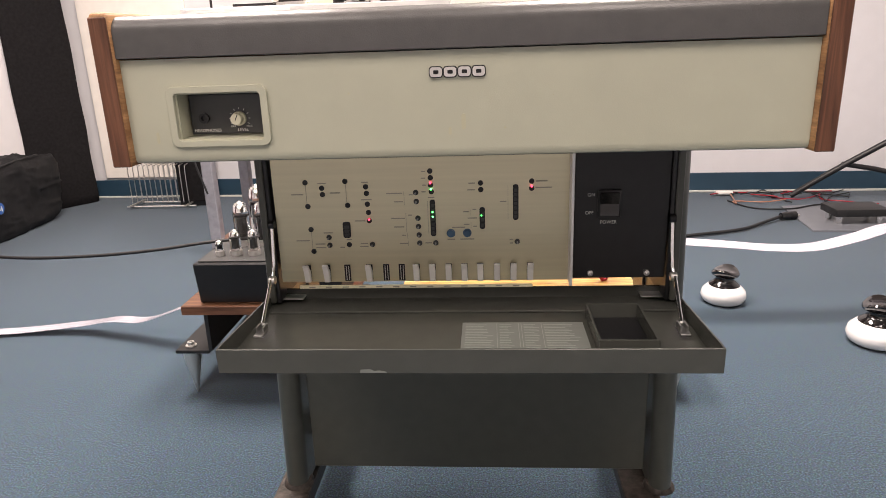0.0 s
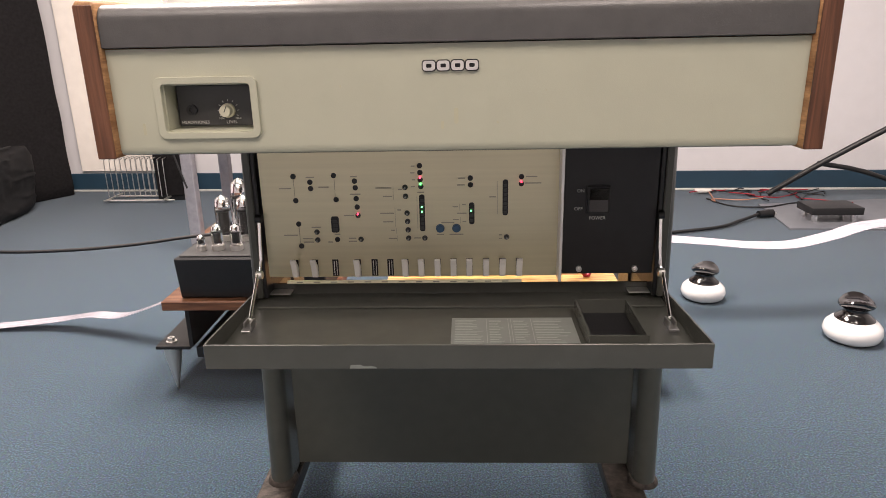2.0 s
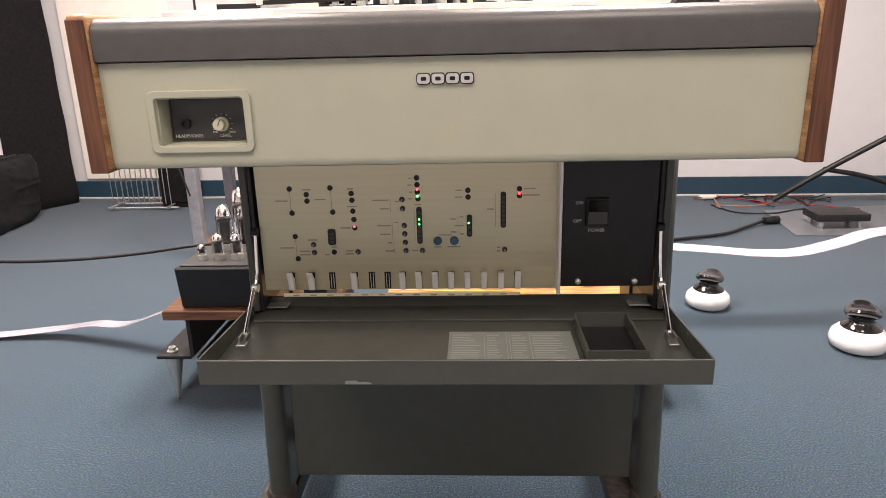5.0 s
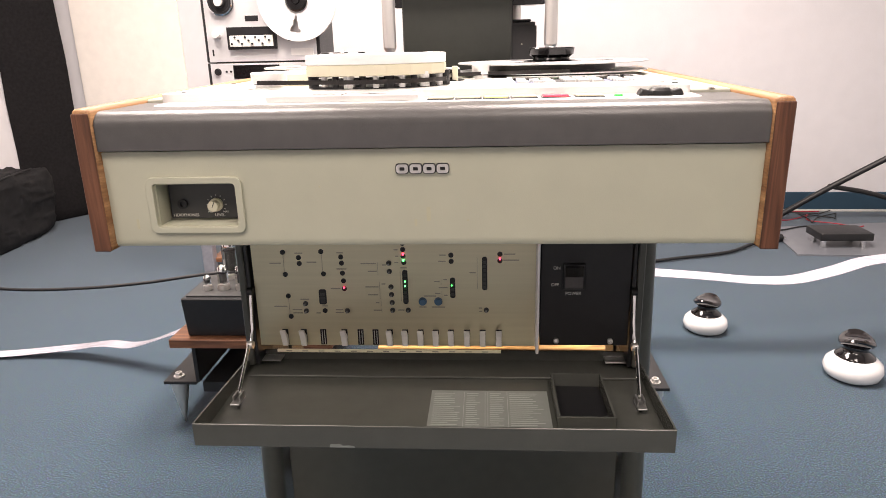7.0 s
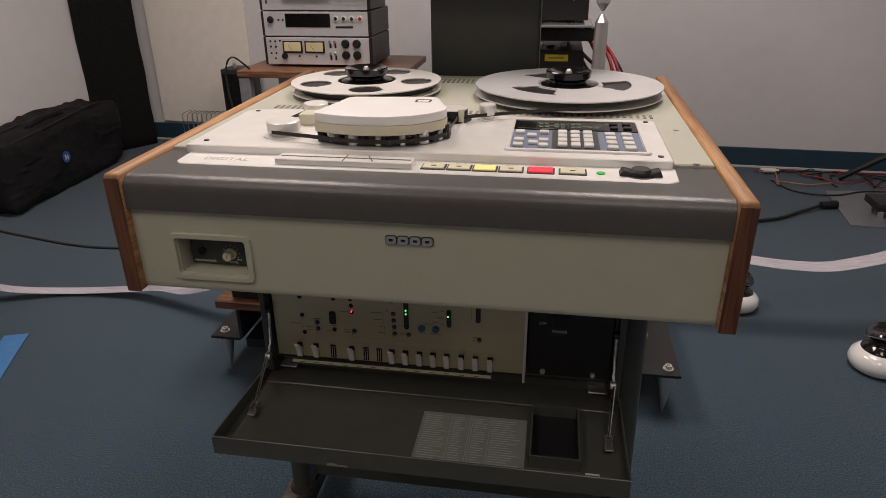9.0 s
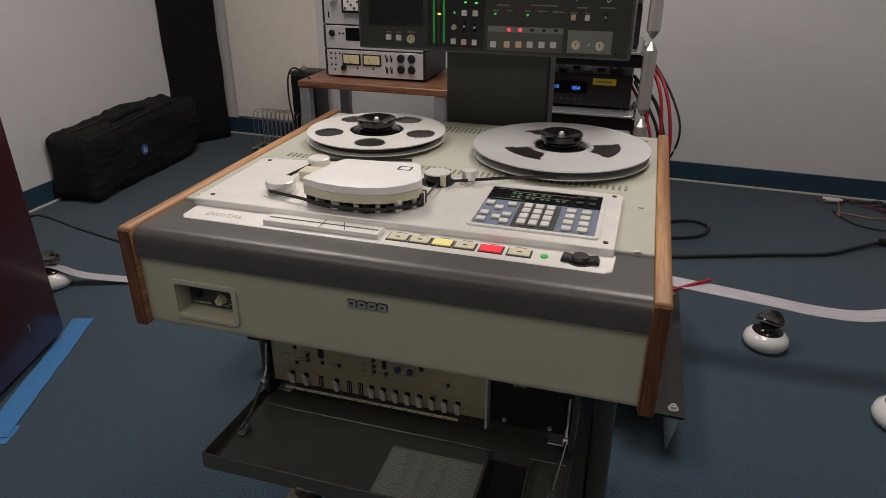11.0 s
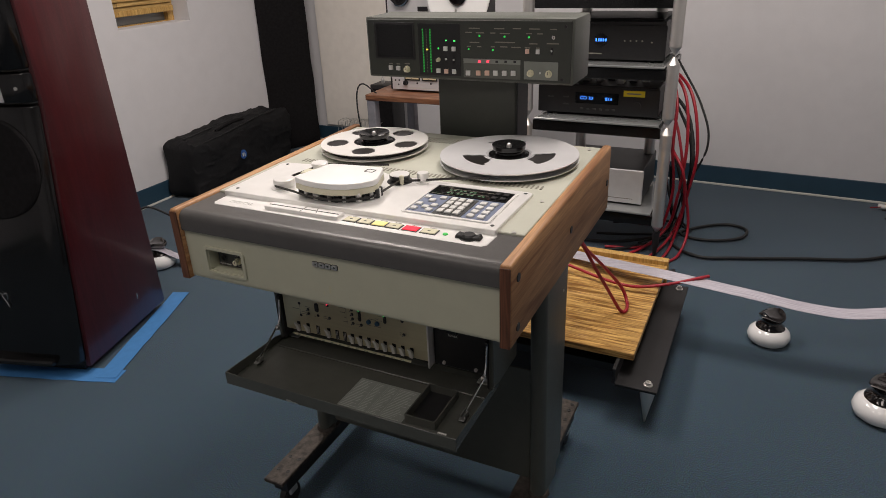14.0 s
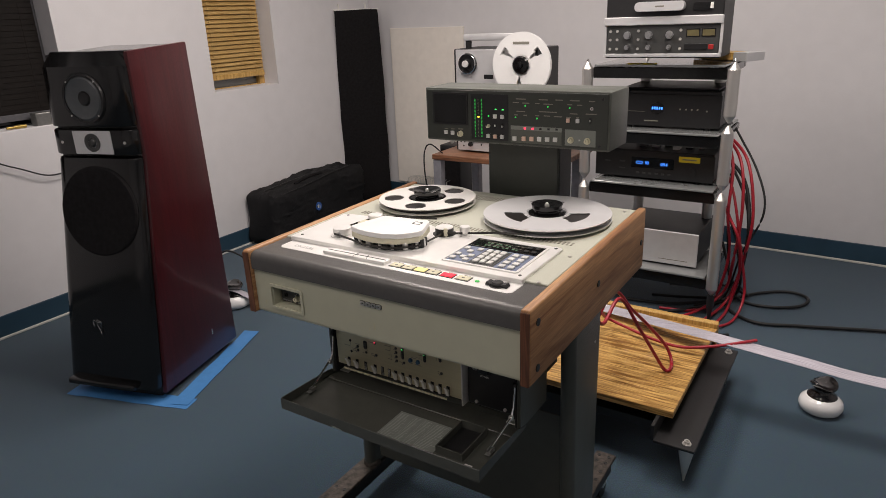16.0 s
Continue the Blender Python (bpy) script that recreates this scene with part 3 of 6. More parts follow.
    for r in range(4):
        for c in range(3):
            part("number_key", box(0.1545 + c * 0.0165, 0.1665 + c * 0.0165, 0.142 + r * 0.0205, 0.1575 + r * 0.0205, z, z + 0.004, 0.0008, 1), KEYW, pad)
    for x, y in ((0.098, 0.142), (0.098, 0.166), (0.130, 0.142), (0.130, 0.166), (0.114, 0.190), (0.098, 0.206), (0.130, 0.208), (0.117, 0.154)):
        part("function_key", box(x, x + 0.0125, y, y + 0.012, z - 0.001, z + 0.003, 0.0008, 1), KEYW, pad)
    for r in range(4):
        for c in range(2):
            part("locate_key", box(0.216 + c * 0.0215, 0.2295 + c * 0.0215, 0.140 + r * 0.0215, 0.1535 + r * 0.0215, z - 0.001, z + 0.003, 0.0008, 1), KEYW, pad)
    for k, (x, y) in enumerate(((0.128, 0.259), (0.150, 0.259), (0.172, 0.259), (0.128, 0.243), (0.150, 0.243), (0.172, 0.243), (0.196, 0.243))):
        for d in (0, 0.0085):
            part("readout_digit", box(x + d, x + d + 0.0055, y, y + 0.006, 0.9646, 0.9648), mat("dim_green_digit", (0.05, 0.13, 0.06), emit=0.09) if k == 0 and not d else bpy.data.materials["dim_green_digit"], pad)
    for x, y in ((0.225, 0.240), (0.243, 0.240), (0.225, 0.262), (0.243, 0.262)):
        part("readout_key", box(x, x + 0.011, y, y + 0.011, 0.9645, 0.9672, 0.0008, 1), BLACK, pad)
    for x, y, w in ((0.100, 0.276, 0.03), (0.126, 0.2685, 0.1), (0.126, 0.2525, 0.09), (0.100, 0.2345, 0.05)):
        part("readout_caption", box(x, x + w, y, y + 0.0012, 0.9646, 0.9648), GREYLEG, pad)
    for o in [pad] + list(pad.children):
        o.data.transform(Matrix.Translation((0, 0, -0.0014)))
    # head cover
    cov = [(-0.153, 0.133), (-0.151, 0.124), (-0.120, 0.113), (-0.085, 0.108), (-0.052, 0.110), (-0.022, 0.120), (0.0, 0.138), (0.014, 0.158), (0.016, 0.172), (-0.006, 0.233), (-0.014, 0.240), (-0.126, 0.229), (-0.134, 0.222)]
    hc = part("head_cover", prism(cov, "z", 1.0010, 1.0180, 0.0025, 2), HEADW, rec, "white moulded cover over the tape heads", smooth=40)
    part("cover_skirt", prism([(x, y + 0.0006) for x, y in cov], "z", 0.9830, 1.0010, 0.001, 1), IVORY, hc, "ivory lower rim")
    part("cover_emblem", plate_hole(rounded(-0.034, -0.012, 0.200, 0.218, 0.003), rounded(-0.0310, -0.0150, 0.2025, 0.2155, 0.002), "z", 1.0178, 1.0184), INK, hc)
    part("head_base", prism([(x * 0.93 - 0.005, 0.175 + (y - 0.175) * 0.9) for x, y in cov], "z", 0.9615, 0.9655), BLACK, hc, "black head block base")
    arc = curve_points([(x, y + 0.010, 0) for x, y in cov[1:9]], 2)
    for k, q in enumerate(arc):
        part("tape_guide", cyl((q.x * 0.96, q.y, 0.9635), 0.0040 if k % 3 else 0.0065, 0.0245, "z", 12), ALU if k % 2 else BLACK, hc)
    # rollers
    for x, y, r, h, m, lab in ((-0.208, 0.158, 0.0225, 0.028, ALU, "silver guide roller"), (-0.206, 0.285, 0.019, 0.024, ALU, "silver guide roller"), (0.008, 0.274, 0.022, 0.021, BLACK, "black capstan roller"), (0.058, 0.285, 0.0125, 0.030, ALU, "silver tension roller")):
        base = part("guide_roller", lathe((x, y, 0.9613), [(r * 1.25, 0), (r * 1.25, 0.003), (r * 0.8, 0.004), (r * 0.8, 0.010), (r, 0.011), (r, h), (r * 0.93, h + 0.0015), (0, h + 0.0015)], 28), m, rec, lab, smooth=30)
        if m is BLACK:
            part("roller_cap", cyl((x, y, 0.9613 + h + 0.001), r * 0.96, 0.003, "z", 28, bev=0.0008), ALU, base, smooth=30)
            part("capstan_post", box(x + 0.011, x + 0.019, y - 0.022, y - 0.015, 0.9613, 0.990, 0.001, 1), IVORY, base)
    part("roller_arm", box(-0.208, -0.166, 0.214, 0.244, 0.9613, 0.985, 0.002, 1), IVORY, rec)
    path = [(-0.060, 0.345, 0.974), (-0.196, 0.304, 0.974), (-0.215, 0.262, 0.974), (-0.231, 0.158, 0.974), (-0.217, 0.137, 0.974), (-0.152, 0.1215, 0.974), (-0.118, 0.1105, 0.974), (-0.085, 0.1060, 0.974), (-0.05, 0.1080, 0.974), (-0.022, 0.1175, 0.974), (0.002, 0.136, 0.974), (0.016, 0.155, 0.974), (0.018, 0.252, 0.974), (0.058, 0.2722, 0.974), (0.12, 0.31, 0.972), (0.19, 0.335, 0.972)]
    tapebm = bmesh.new()
    rows = [(tapebm.verts.new((x, y, zz - 0.0035)), tapebm.verts.new((x, y, zz + 0.0035)), tapebm.verts.new((x + 0.0004, y + 0.0006, zz + 0.0035)), tapebm.verts.new((x + 0.0004, y + 0.0006, zz - 0.0035))) for x, y, zz in path]
    for a, b in zip(rows, rows[1:]):
        for k in range(4):
            tapebm.faces.new((a[k], a[(k + 1) % 4], b[(k + 1) % 4], b[k]))
    part("tape_run", tapebm, TAPE, rec, "dark magnetic tape threaded past the heads")

    # control compartment under the box
    cp = part("control_panel", box(-0.262, 0.131, 0.130, 0.1335, 0.6285, 0.8205), PANELALU, rec, "pale aluminium service panel with small switches")
    part("electronics_case", box(-0.258, 0.250, 0.136, 0.38, 0.6400, 0.8205), BLACKM, rec)

    def at(X, Y):
        return -0.061 + (X - 690) / (1220 * (1 - 0.045 * (Y - 40) / 480)) * 0.386, 0.6285 + (520 - Y) * 0.166 / 475

    for X, Y in ((200, 127), (207, 218), (269, 149), (271, 173), (368, 125), (375, 216), (454, 147), (456, 172), (458, 213), (461, 245), (463, 277), (215, 308), (223, 395), (374, 370), (723, 93), (724, 118), (726, 170), (724, 145), (929, 141), (929, 166), (1137, 138), (1136, 164)):
        x, zz = at(X, Y)
        part("trim_hole", lathe((x, 0.130, zz), [(0, 0.0004), (0.0026, 0.0004), (0.0030, 0.0009), (0.0035, 0.0008), (0.0036, 0)], 14, "-y"), BLACK, cp)
    for X, Y, m in ((724, 136, LED_R), (725, 160, LED_G), (463, 271, LED_R), (1136, 156, LED_R), (728, 264, LED_G), (728, 246, LED_G), (928, 262, LED_G)):
        x, zz = at(X, Y)
        part("indicator_lamp", cyl((x, 0.130, zz), 0.0013, 0.0032, "-y", 10), m, cp)
    for X, Y in ((290, 340), (292, 371), (472, 370), (661, 172), (662, 206), (666, 270), (667, 302), (668, 335), (669, 367), (736, 367), (1070, 366)):
        x, zz = at(X, Y)
        sw = part("toggle_switch", lathe((x, 0.130, zz), [(0.0036, 0), (0.0036, 0.0012), (0.0024, 0.0022), (0, 0.0024)], 14, "-y"), DARKP, cp, smooth=30)
        part("toggle", cyl((x, 0.128, zz), 0.0009, 0.006, "-y", 8, r2=0.0013), DULLST, sw)
    for X, Y0, Y1, w in ((368, 280, 342, 0.0052), (728, 200, 340, 0.0036), (930, 232, 315, 0.0036), (1067, 148, 282, 0.0036)):
        x, za = at(X, Y1)
        za, zb = za, at(X, Y0)[1]
        slot = part("lamp_slot", prism(rounded(x - w, x + w, za, zb, min(w * 0.95, 0.003)), "y", 0.1285, 0.131), BLACK, cp)
        for k in range(7 if Y0 in (200, 148) else 3):
            zz = za + (zb - za) * (k + 0.7) / (8 if Y0 in (200, 148) else 4)
            part("slot_lens", box(x - w * 0.6, x + w * 0.6, 0.1278, 0.1286, zz - 0.002, zz + 0.002), DARKP, slot)
    for X, Y in ((800, 330), (867, 330)):
        x, zz = at(X, Y)
        part("blue_push_button", lathe((x, 0.130, zz), [(0.0058, 0), (0.0058, 0.001), (0.005, 0.0012), (0.005, 0.004), (0.0043, 0.0048), (0, 0.005)], 20, "-y"), CYANBTN, cp, "round blue push button", smooth=30)
    for X, Y, w in ((165, 172, 26), (270, 131, 18), (325, 168, 22), (450, 130, 14), (455, 196, 22), (425, 277, 22), (180, 352, 30), (287, 322, 20), (252, 366, 22), (255, 380, 22), (345, 380, 10), (437, 366, 16), (437, 378, 18), (375, 350, 12), (572, 174, 34), (588, 206, 20), (695, 94, 8), (693, 119, 9), (697, 145, 7), (694, 170, 9), (583, 270, 30), (587, 303, 22), (605, 336, 8), (604, 368, 18), (706, 367, 14), (724, 192, 14), (832, 308, 28), (800, 354, 16), (866, 354, 30), (893, 141, 14), (890, 166, 16), (865, 248, 12), (890, 273, 20), (866, 297, 12), (1018, 212, 14), (1178, 138, 24), (1184, 162, 34), (1046, 358, 7), (1046, 372, 7), (634, 258, 8), (640, 180, 8), (900, 240, 8), (900, 305, 8)):
        x, zz = at(X, Y)
        part("panel_caption", box(x - w * 0.00031, x + w * 0.00031, 0.1294, 0.1301, zz - 0.0007, zz + 0.0007), CAPTION, cp)
    for X, Ya, Yb in ((204, 135, 210), (372, 133, 208), (219, 316, 388), (612, 168, 218), (617, 250, 322), (620, 328, 350), (622, 358, 378), (708, 205, 330), (882, 238, 262), (884, 288, 310), (1036, 152, 278)):
        x, za = at(X, Yb)
        part("panel_line", box(x - 0.0002, x + 0.0002, 0.1294, 0.1301, za, at(X, Ya)[1]), CAPTION, cp)
    for X in (195, 277, 362, 455, 525, 590, 652, 718, 785, 850, 915, 983, 1050, 1118):
        x, zz = at(X, 480)
        slot = part("card_slot", box(x - 0.0042, x + 0.0042, 0.1288, 0.131, zz - 0.0125, zz + 0.0105), BLACK, cp)
        if X not in (362, 525, 590):
            lev = prism([(0.1295, zz - 0.0125), (0.1245, zz - 0.0130), (0.1195, zz + 0.0045), (0.1155, zz + 0.0125), (0.1185, zz + 0.0140), (0.1235, zz + 0.0075), (0.1295, zz + 0.002)], "x", x - 0.0040, x + 0.0040, 0.0006, 1)
            part("card_lever", lev, WHITEP, slot, "white plastic card lever")
        else:
            for d in (-0.0018, 0.0016):
                part("card_edge", box(x + d, x + d + 0.0007, 0.1281, 0.1290, zz - 0.011, zz + 0.009), ALU, slot)
    strip = part("label_strip", box(-0.2345, 0.083, 0.1175, 0.1200, 0.6235, 0.6275), CREAMKEY, rec, "narrow cream label strip")
    for k in range(13):
        x = -0.2215 + k * 0.0232
        part("strip_caption", box(x, x + 0.0085, 0.1171, 0.1176, 0.6248, 0.6261), GREYLEG, strip)
    pw = part("power_panel", box(0.137, 0.2585, 0.128, 0.1335, 0.6310, 0.8205, 0.001, 1), BLACKM, rec, "black power panel")
    part("divider", box(0.1305, 0.1345, 0.108, 0.134, 0.6270, 0.8205, 0.001, 1), ALU, rec)
    part("rocker_frame", box(0.1665, 0.1965, 0.1235, 0.128, 0.7140, 0.7500, 0.001, 1), BLACK, pw)
    part("power_rocker", prism([(0.1235, 0.7170), (0.1205, 0.7170), (0.1222, 0.7320), (0.1180, 0.7470), (0.1235, 0.7470)], "x", 0.1695, 0.1935), GLOSSB, pw, "black rocker switch")
    for text, x, zz in (("ON", 0.1585, 0.7430), ("OFF", 0.1565, 0.7195), ("POWER", 0.1815, 0.7070)):
        writing("legend", text, 0.0062, pose(x, 0.1277, zz) @ up, LEGEND, pw)
    for x in (0.160, 0.234):
        part("knurled_screw", lathe((x, 0.128, 0.6385), [(0.0038, 0), (0.0038, 0.004), (0.0015, 0.0045), (0, 0.003)], 14, "-y"), STEEL, pw)

    # pedestal: two rounded side posts, a front sheet, side sheets, feet
    for s in (-1, 1):
        c = s * 0.3060 - 0.007
        a, b = c - 0.0195, c + 0.0195
        poly = [(a, 0.345), (a, 0.262)] + [(c + 0.0195 * math.cos(radians(t)), 0.262 + 0.0195 * math.sin(radians(t))) for t in range(195, 346, 15)] + [(b, 0.262), (b, 0.345)]
        pbm = prism(poly, "z", 0.135, 0.822)
        for v in pbm.verts:
            if v.co.z < 0.2:
                v.co.x += s * 0.010
        post = part("side_post", pbm, OLIVE, rec, "rounded grey-green steel post", smooth=30)
        wing = sorted((s * 0.3250 - 0.007, s * 0.2870 - 0.007))
        part("side_sheet", box(wing[0], wing[1], 0.346, 0.420, 0.135, 0.8215, 0.002, 1), OLIVE, rec, "grey-green steel side sheet")
        part("sheet_screw", cyl((wing[1] if s > 0 else wing[0], 0.385, 0.690), 0.004, 0.0015, "x" if s > 0 else "-x", 12), STEEL, post)
        # upper cheeks of the compartment
        ch = sorted((s * 0.2625, s * 0.2680))
        part("cheek", box(ch[0] - 0.003, ch[1] - 0.003, 0.125, 0.262, 0.600, 0.8215, 0.001, 1), BLACKM, rec, "black inner cheek")
        ch = sorted((s * 0.2685, s * 0.2780))
        part("outer_cheek", box(ch[0] - 0.003, ch[1] - 0.003, 0.1225, 0.262, 0.600, 0.8215, 0.0015, 1), OLIVE, rec)
        # foot
        f = 0.276 if s > 0 else -0.328
        foot = part("foot_bar", box(f - 0.030, f + 0.030, 0.075, 0.705, 0.118, 0.131, 0.002, 1), RUST, rec, "worn brown steel foot plate with bolt holes")
        part("foot_channel", box(f - 0.022, f + 0.022, 0.10, 0.69, 0.075, 0.118), BLACKM, foot)
        part("foot_boot", lathe((c + s * 0.010, 0.314, 0.131), [(0.027, 0), (0.0265, 0.004), (0.023, 0.010), (0.0195, 0.012)], 24), RUST, foot, smooth=30)
        for y in (0.13, 0.65):
            part("caster_wheel", cyl((f - 0.012, y, 0.034), 0.034, 0.024, "x", 24, bev=0.004), RUBBER, foot, "black caster wheel", smooth=30)
            part("caster_fork", box(f - 0.018, f + 0.018, y - 0.016, y + 0.016, 0.045, 0.076, 0.003, 1), STEEL, foot)
        for y in (0.12, 0.17, 0.48, 0.52, 0.57, 0.61, 0.655, 0.685):
            for d in (-0.015, 0.015):
                part("bolt_hole", lathe((f + d, y, 0.1308), [(0.0058, 0), (0.0055, 0.0009), (0.0042, 0.0009), (0.0038, 0.0003), (0, 0.0003)], 12), BLACK, foot)
    part("front_sheet", box(-0.293, 0.282, 0.272, 0.276, 0.163, 0.515, 0.0015, 1), OLIVE, rec, "grey-green steel front sheet")
    part("rear_brace", box(-0.285, 0.272, 0.400, 0.408, 0.140, 0.20), BLACKM, rec)

    # drop-down tray door
    tr = part("tray_door", merge(box(-0.279, 0.275, -0.0500, 0.146, 0.6005, 0.6030, 0.0005, 1), box(-0.279, 0.275, -0.0515, -0.0490, 0.5985, 0.6275, 0.0006, 1),
                                 prism([(-0.049, 0.6030), (-0.049, 0.6272), (-0.038, 0.6272), (0.10, 0.6195), (0.146, 0.6080), (0.146, 0.6030)], "x", -0.279, -0.2768),
                                 prism([(-0.049, 0.6030), (-0.049, 0.6272), (-0.038, 0.6272), (0.10, 0.6195), (0.146, 0.6080), (0.146, 0.6030)], "x", 0.2728, 0.275),
                                 box(-0.2765, 0.2725, 0.1440, 0.146, 0.603, 0.6175)), TRAY, rec, "dark grey steel door folded down as a tray")
    part("tray_step", box(-0.270, 0.268, 0.092, 0.098, 0.6030, 0.6062, 0.0008, 1), TRAY, tr)
    part("information_card", box(-0.0085, 0.1425, -0.048, 0.062, 0.6030, 0.6040), PAPER, tr, "grey card with fine printed tables")
    for k in range(24):
        y = -0.042 + k * 0.0042
        for x0, x1 in ((-0.004, 0.032), (0.038, 0.056), (0.068, 0.087), (0.093, 0.136)):
            random.seed(k * 7 + int(x0 * 1000))
            part("print_line", box(x0, x1 - random.random() * 0.45 * (x1 - x0), y, y + 0.0011, 0.6040, 0.6042), PRINT, tr)
    for x in (0.0305, 0.0575, 0.0610, 0.0860):
        part("print_rule", box(x + 0.004, x + 0.0046, -0.045, 0.059, 0.6040, 0.6042), PRINT, tr)
    pocket = plate_hole(rounded(0.148, 0.215, -0.022, 0.078, 0.001), rounded(0.1505, 0.2125, -0.0195, 0.0755, 0.001), "z", 0.6032, 0.622)
    pk = part("card_pocket", pocket, TRAY, tr, "open steel pocket fixed in the tray")
    part("pocket_floor", box(0.1508, 0.2122, -0.0192, 0.0752, 0.6031, 0.6036), BLACKM, pk)
    part("white_sticker", box(0.222, 0.240, -0.034, -0.022, 0.6031, 0.6035), LEGEND, tr)
    for k in range(4):
        part("sticker_bar", box(0.224 + k * 0.004, 0.226 + k * 0.004, -0.031, -0.025, 0.6035, 0.6037), INK, tr)
    part("white_sticker", box(-0.256, -0.252, -0.046, -0.040, 0.6031, 0.6035), LEGEND, tr)
    part("worn_patch", prism([(-0.118, 0.5995), (-0.117, 0.6035), (-0.106, 0.6040), (-0.102, 0.6018), (-0.096, 0.6026), (-0.089, 0.6012), (-0.088, 0.5996)], "y", -0.0519, -0.0514), PAPER, tr, "bare scraped patch on the lip")
    for s in (-1, 1):
        x = s * 0.252 - 0.002
        part("hinge", box(x - 0.019, x + 0.019, 0.128, 0.147, 0.6072, 0.6094, 0.0006, 1), STEEL, tr)
        xs = s * 0.264 - 0.002
        st = part("stay", tube([(xs, 0.122, 0.712), (xs, 0.112, 0.660), (xs + s * 0.001, 0.100, 0.640)], 0.0024, 8, 4), CHROME, rec, "folding chrome stay", smooth=60)
        part("stay_link", tube([(xs + s * 0.002, 0.102, 0.6445), (xs - s * 0.008, 0.026, 0.612)], 0.0024, 8, 2, False), CHROME, st, smooth=60)
        part("stay_pivot", cyl((xs - 0.004, 0.101, 0.642), 0.0055, 0.008, "x", 14), STEEL, st, smooth=30)
        part("stay_pivot", cyl((xs - 0.004, 0.122, 0.712), 0.0055, 0.008, "x", 14), BLACK, st, smooth=30)
        part("stay_bracket", merge(box(xs - s * 0.008 - 0.006, xs - s * 0.008 + 0.006, 0.006, 0.030, 0.603, 0.6055, 0.0005, 1), box(xs - s * 0.008 - 0.005, xs - s * 0.008 - 0.003, 0.014, 0.030, 0.605, 0.612), box(xs - s * 0.008 + 0.003, xs - s * 0.008 + 0.005, 0.014, 0.030, 0.605, 0.612)), DULLST, st)

    # meter bridge on its stem
    stem = part("bridge_stem", box(-0.126, 0.098, 0.706, 0.800, 0.72, 1.0573, 0.003, 1), DISPF, rec, "dark grey sheet steel stem")
    part("stem_edge", box(0.0982, 0.1005, 0.715, 0.795, 0.73, 1.056), BLACKM, stem)
    part("stem_bracket", box(-0.11, 0.08, 0.580, 0.706, 0.83, 0.90), BLACKM, stem)
    mb = part("meter_bridge", box(-0.312, 0.262, 0.700, 0.838, 1.0575, 1.2040, 0.004, 2), DISPC, rec, "grey steel meter bridge", smooth=30)
    part("bridge_front", box(-0.306, 0.256, 0.6965, 0.7005, 1.0625, 1.1990, 0.001, 1), DISPF, mb, "dark olive-grey meter front")

    def bx(X):
        u = np.interp(X, (35, 70, 246, 300, 458, 690, 712, 862, 945), (35, 78, 270, 324, 490, 734, 749, 886, 945))
        return -0.312 + (float(u) - 35) / (945 - 35) * 0.574

    def bz(X, Y):
        return 1.204 - (Y - 57 - (X - 35) * 0.014) / (245 + (X - 35) * 0.025) * 0.1465

    def front(name, X0, X1, Y0, Y1, m, proud=0.002, label="", bev=0.0005, parent=mb):
        a, b, c, d = bx(X0), bx(X1), bz((X0 + X1) / 2, Y1), bz((X0 + X1) / 2, Y0)
        return part(name, box(a, b, 0.6965 - proud, 0.6972, c, d, bev, 1) if bev else box(a, b, 0.6965 - proud, 0.6972, c, d), m, parent, label)

    scr = front("screen_frame", 70, 246, 78, 228, BLACK, 0.002)
    front("screen", 80, 238, 86, 220, GLOSSB, 0.0026, "dark blank screen", parent=scr)
    front("meter_window", 262, 446, 84, 296, BLACK, 0.001)
    for X in (285, 318):
        for k in range(28):
            Y = 106 + k * 6.4
            front("meter_segment", X - 3.0, X + 2.6, Y, Y + 3.0, LED_SEG, 0.0016, bev=0)
    for k in range(28):
        front("meter_tick", 299, 303, 108 + k * 6.4, 110 + k * 6.4, GREYLEG, 0.0014, bev=0)
    front("peak_lamp", 298, 307, 186, 191, LED_Y, 0.002, bev=0)
    for X, Y in ((526, 134), (627, 137), (732, 140), (481, 187), (580, 190), (352, 184)):
        part("indicator_lamp", cyl((bx(X), 0.6968, bz(X, Y)), 0.0022, 0.0022, "-y", 12), LED_M, mb)
    for X, Y in ((387, 152), (421, 154)):
        front("indicator_bar", X - 4, X + 4, Y - 2, Y + 2, LED_G, 0.002, bev=0)
    for X, Y, m in ((135, 264, KEYW), (168, 266, KEYW), (350, 276, KEYW), (384, 278, KEYP), (418, 279, KEYW), (384, 185, KEYW), (419, 186, KEYW), (726, 196, KEYP), (773, 197, KEYW)):
        front("push_key", X - 8, X + 8, Y - 9, Y + 9, m, 0.005)
    strip2 = front("channel_strip", 458, 690, 246, 307, DISPC, 0.0012)
    front("arm_lamps_strip", 458, 690, 228, 247, PAPER, 0.0012)
    for X, m in ((478, KEYW), (521, KEYP), (557, KEYP), (592, KEYW), (628, KEYW), (663, KEYW)):
        front("channel_key", X - 9, X + 9, 274, 294, m, 0.0055, parent=strip2)
    for X, m in ((525, LED_R), (560, LED_R), (596, BLACK), (632, BLACK), (668, BLACK)):
        front("arm_lamp", X - 5, X + 5, 233, 242, m, 0.002, bev=0)
    front("gain_strip", 712, 862, 238, 312, PAPER, 0.0012)
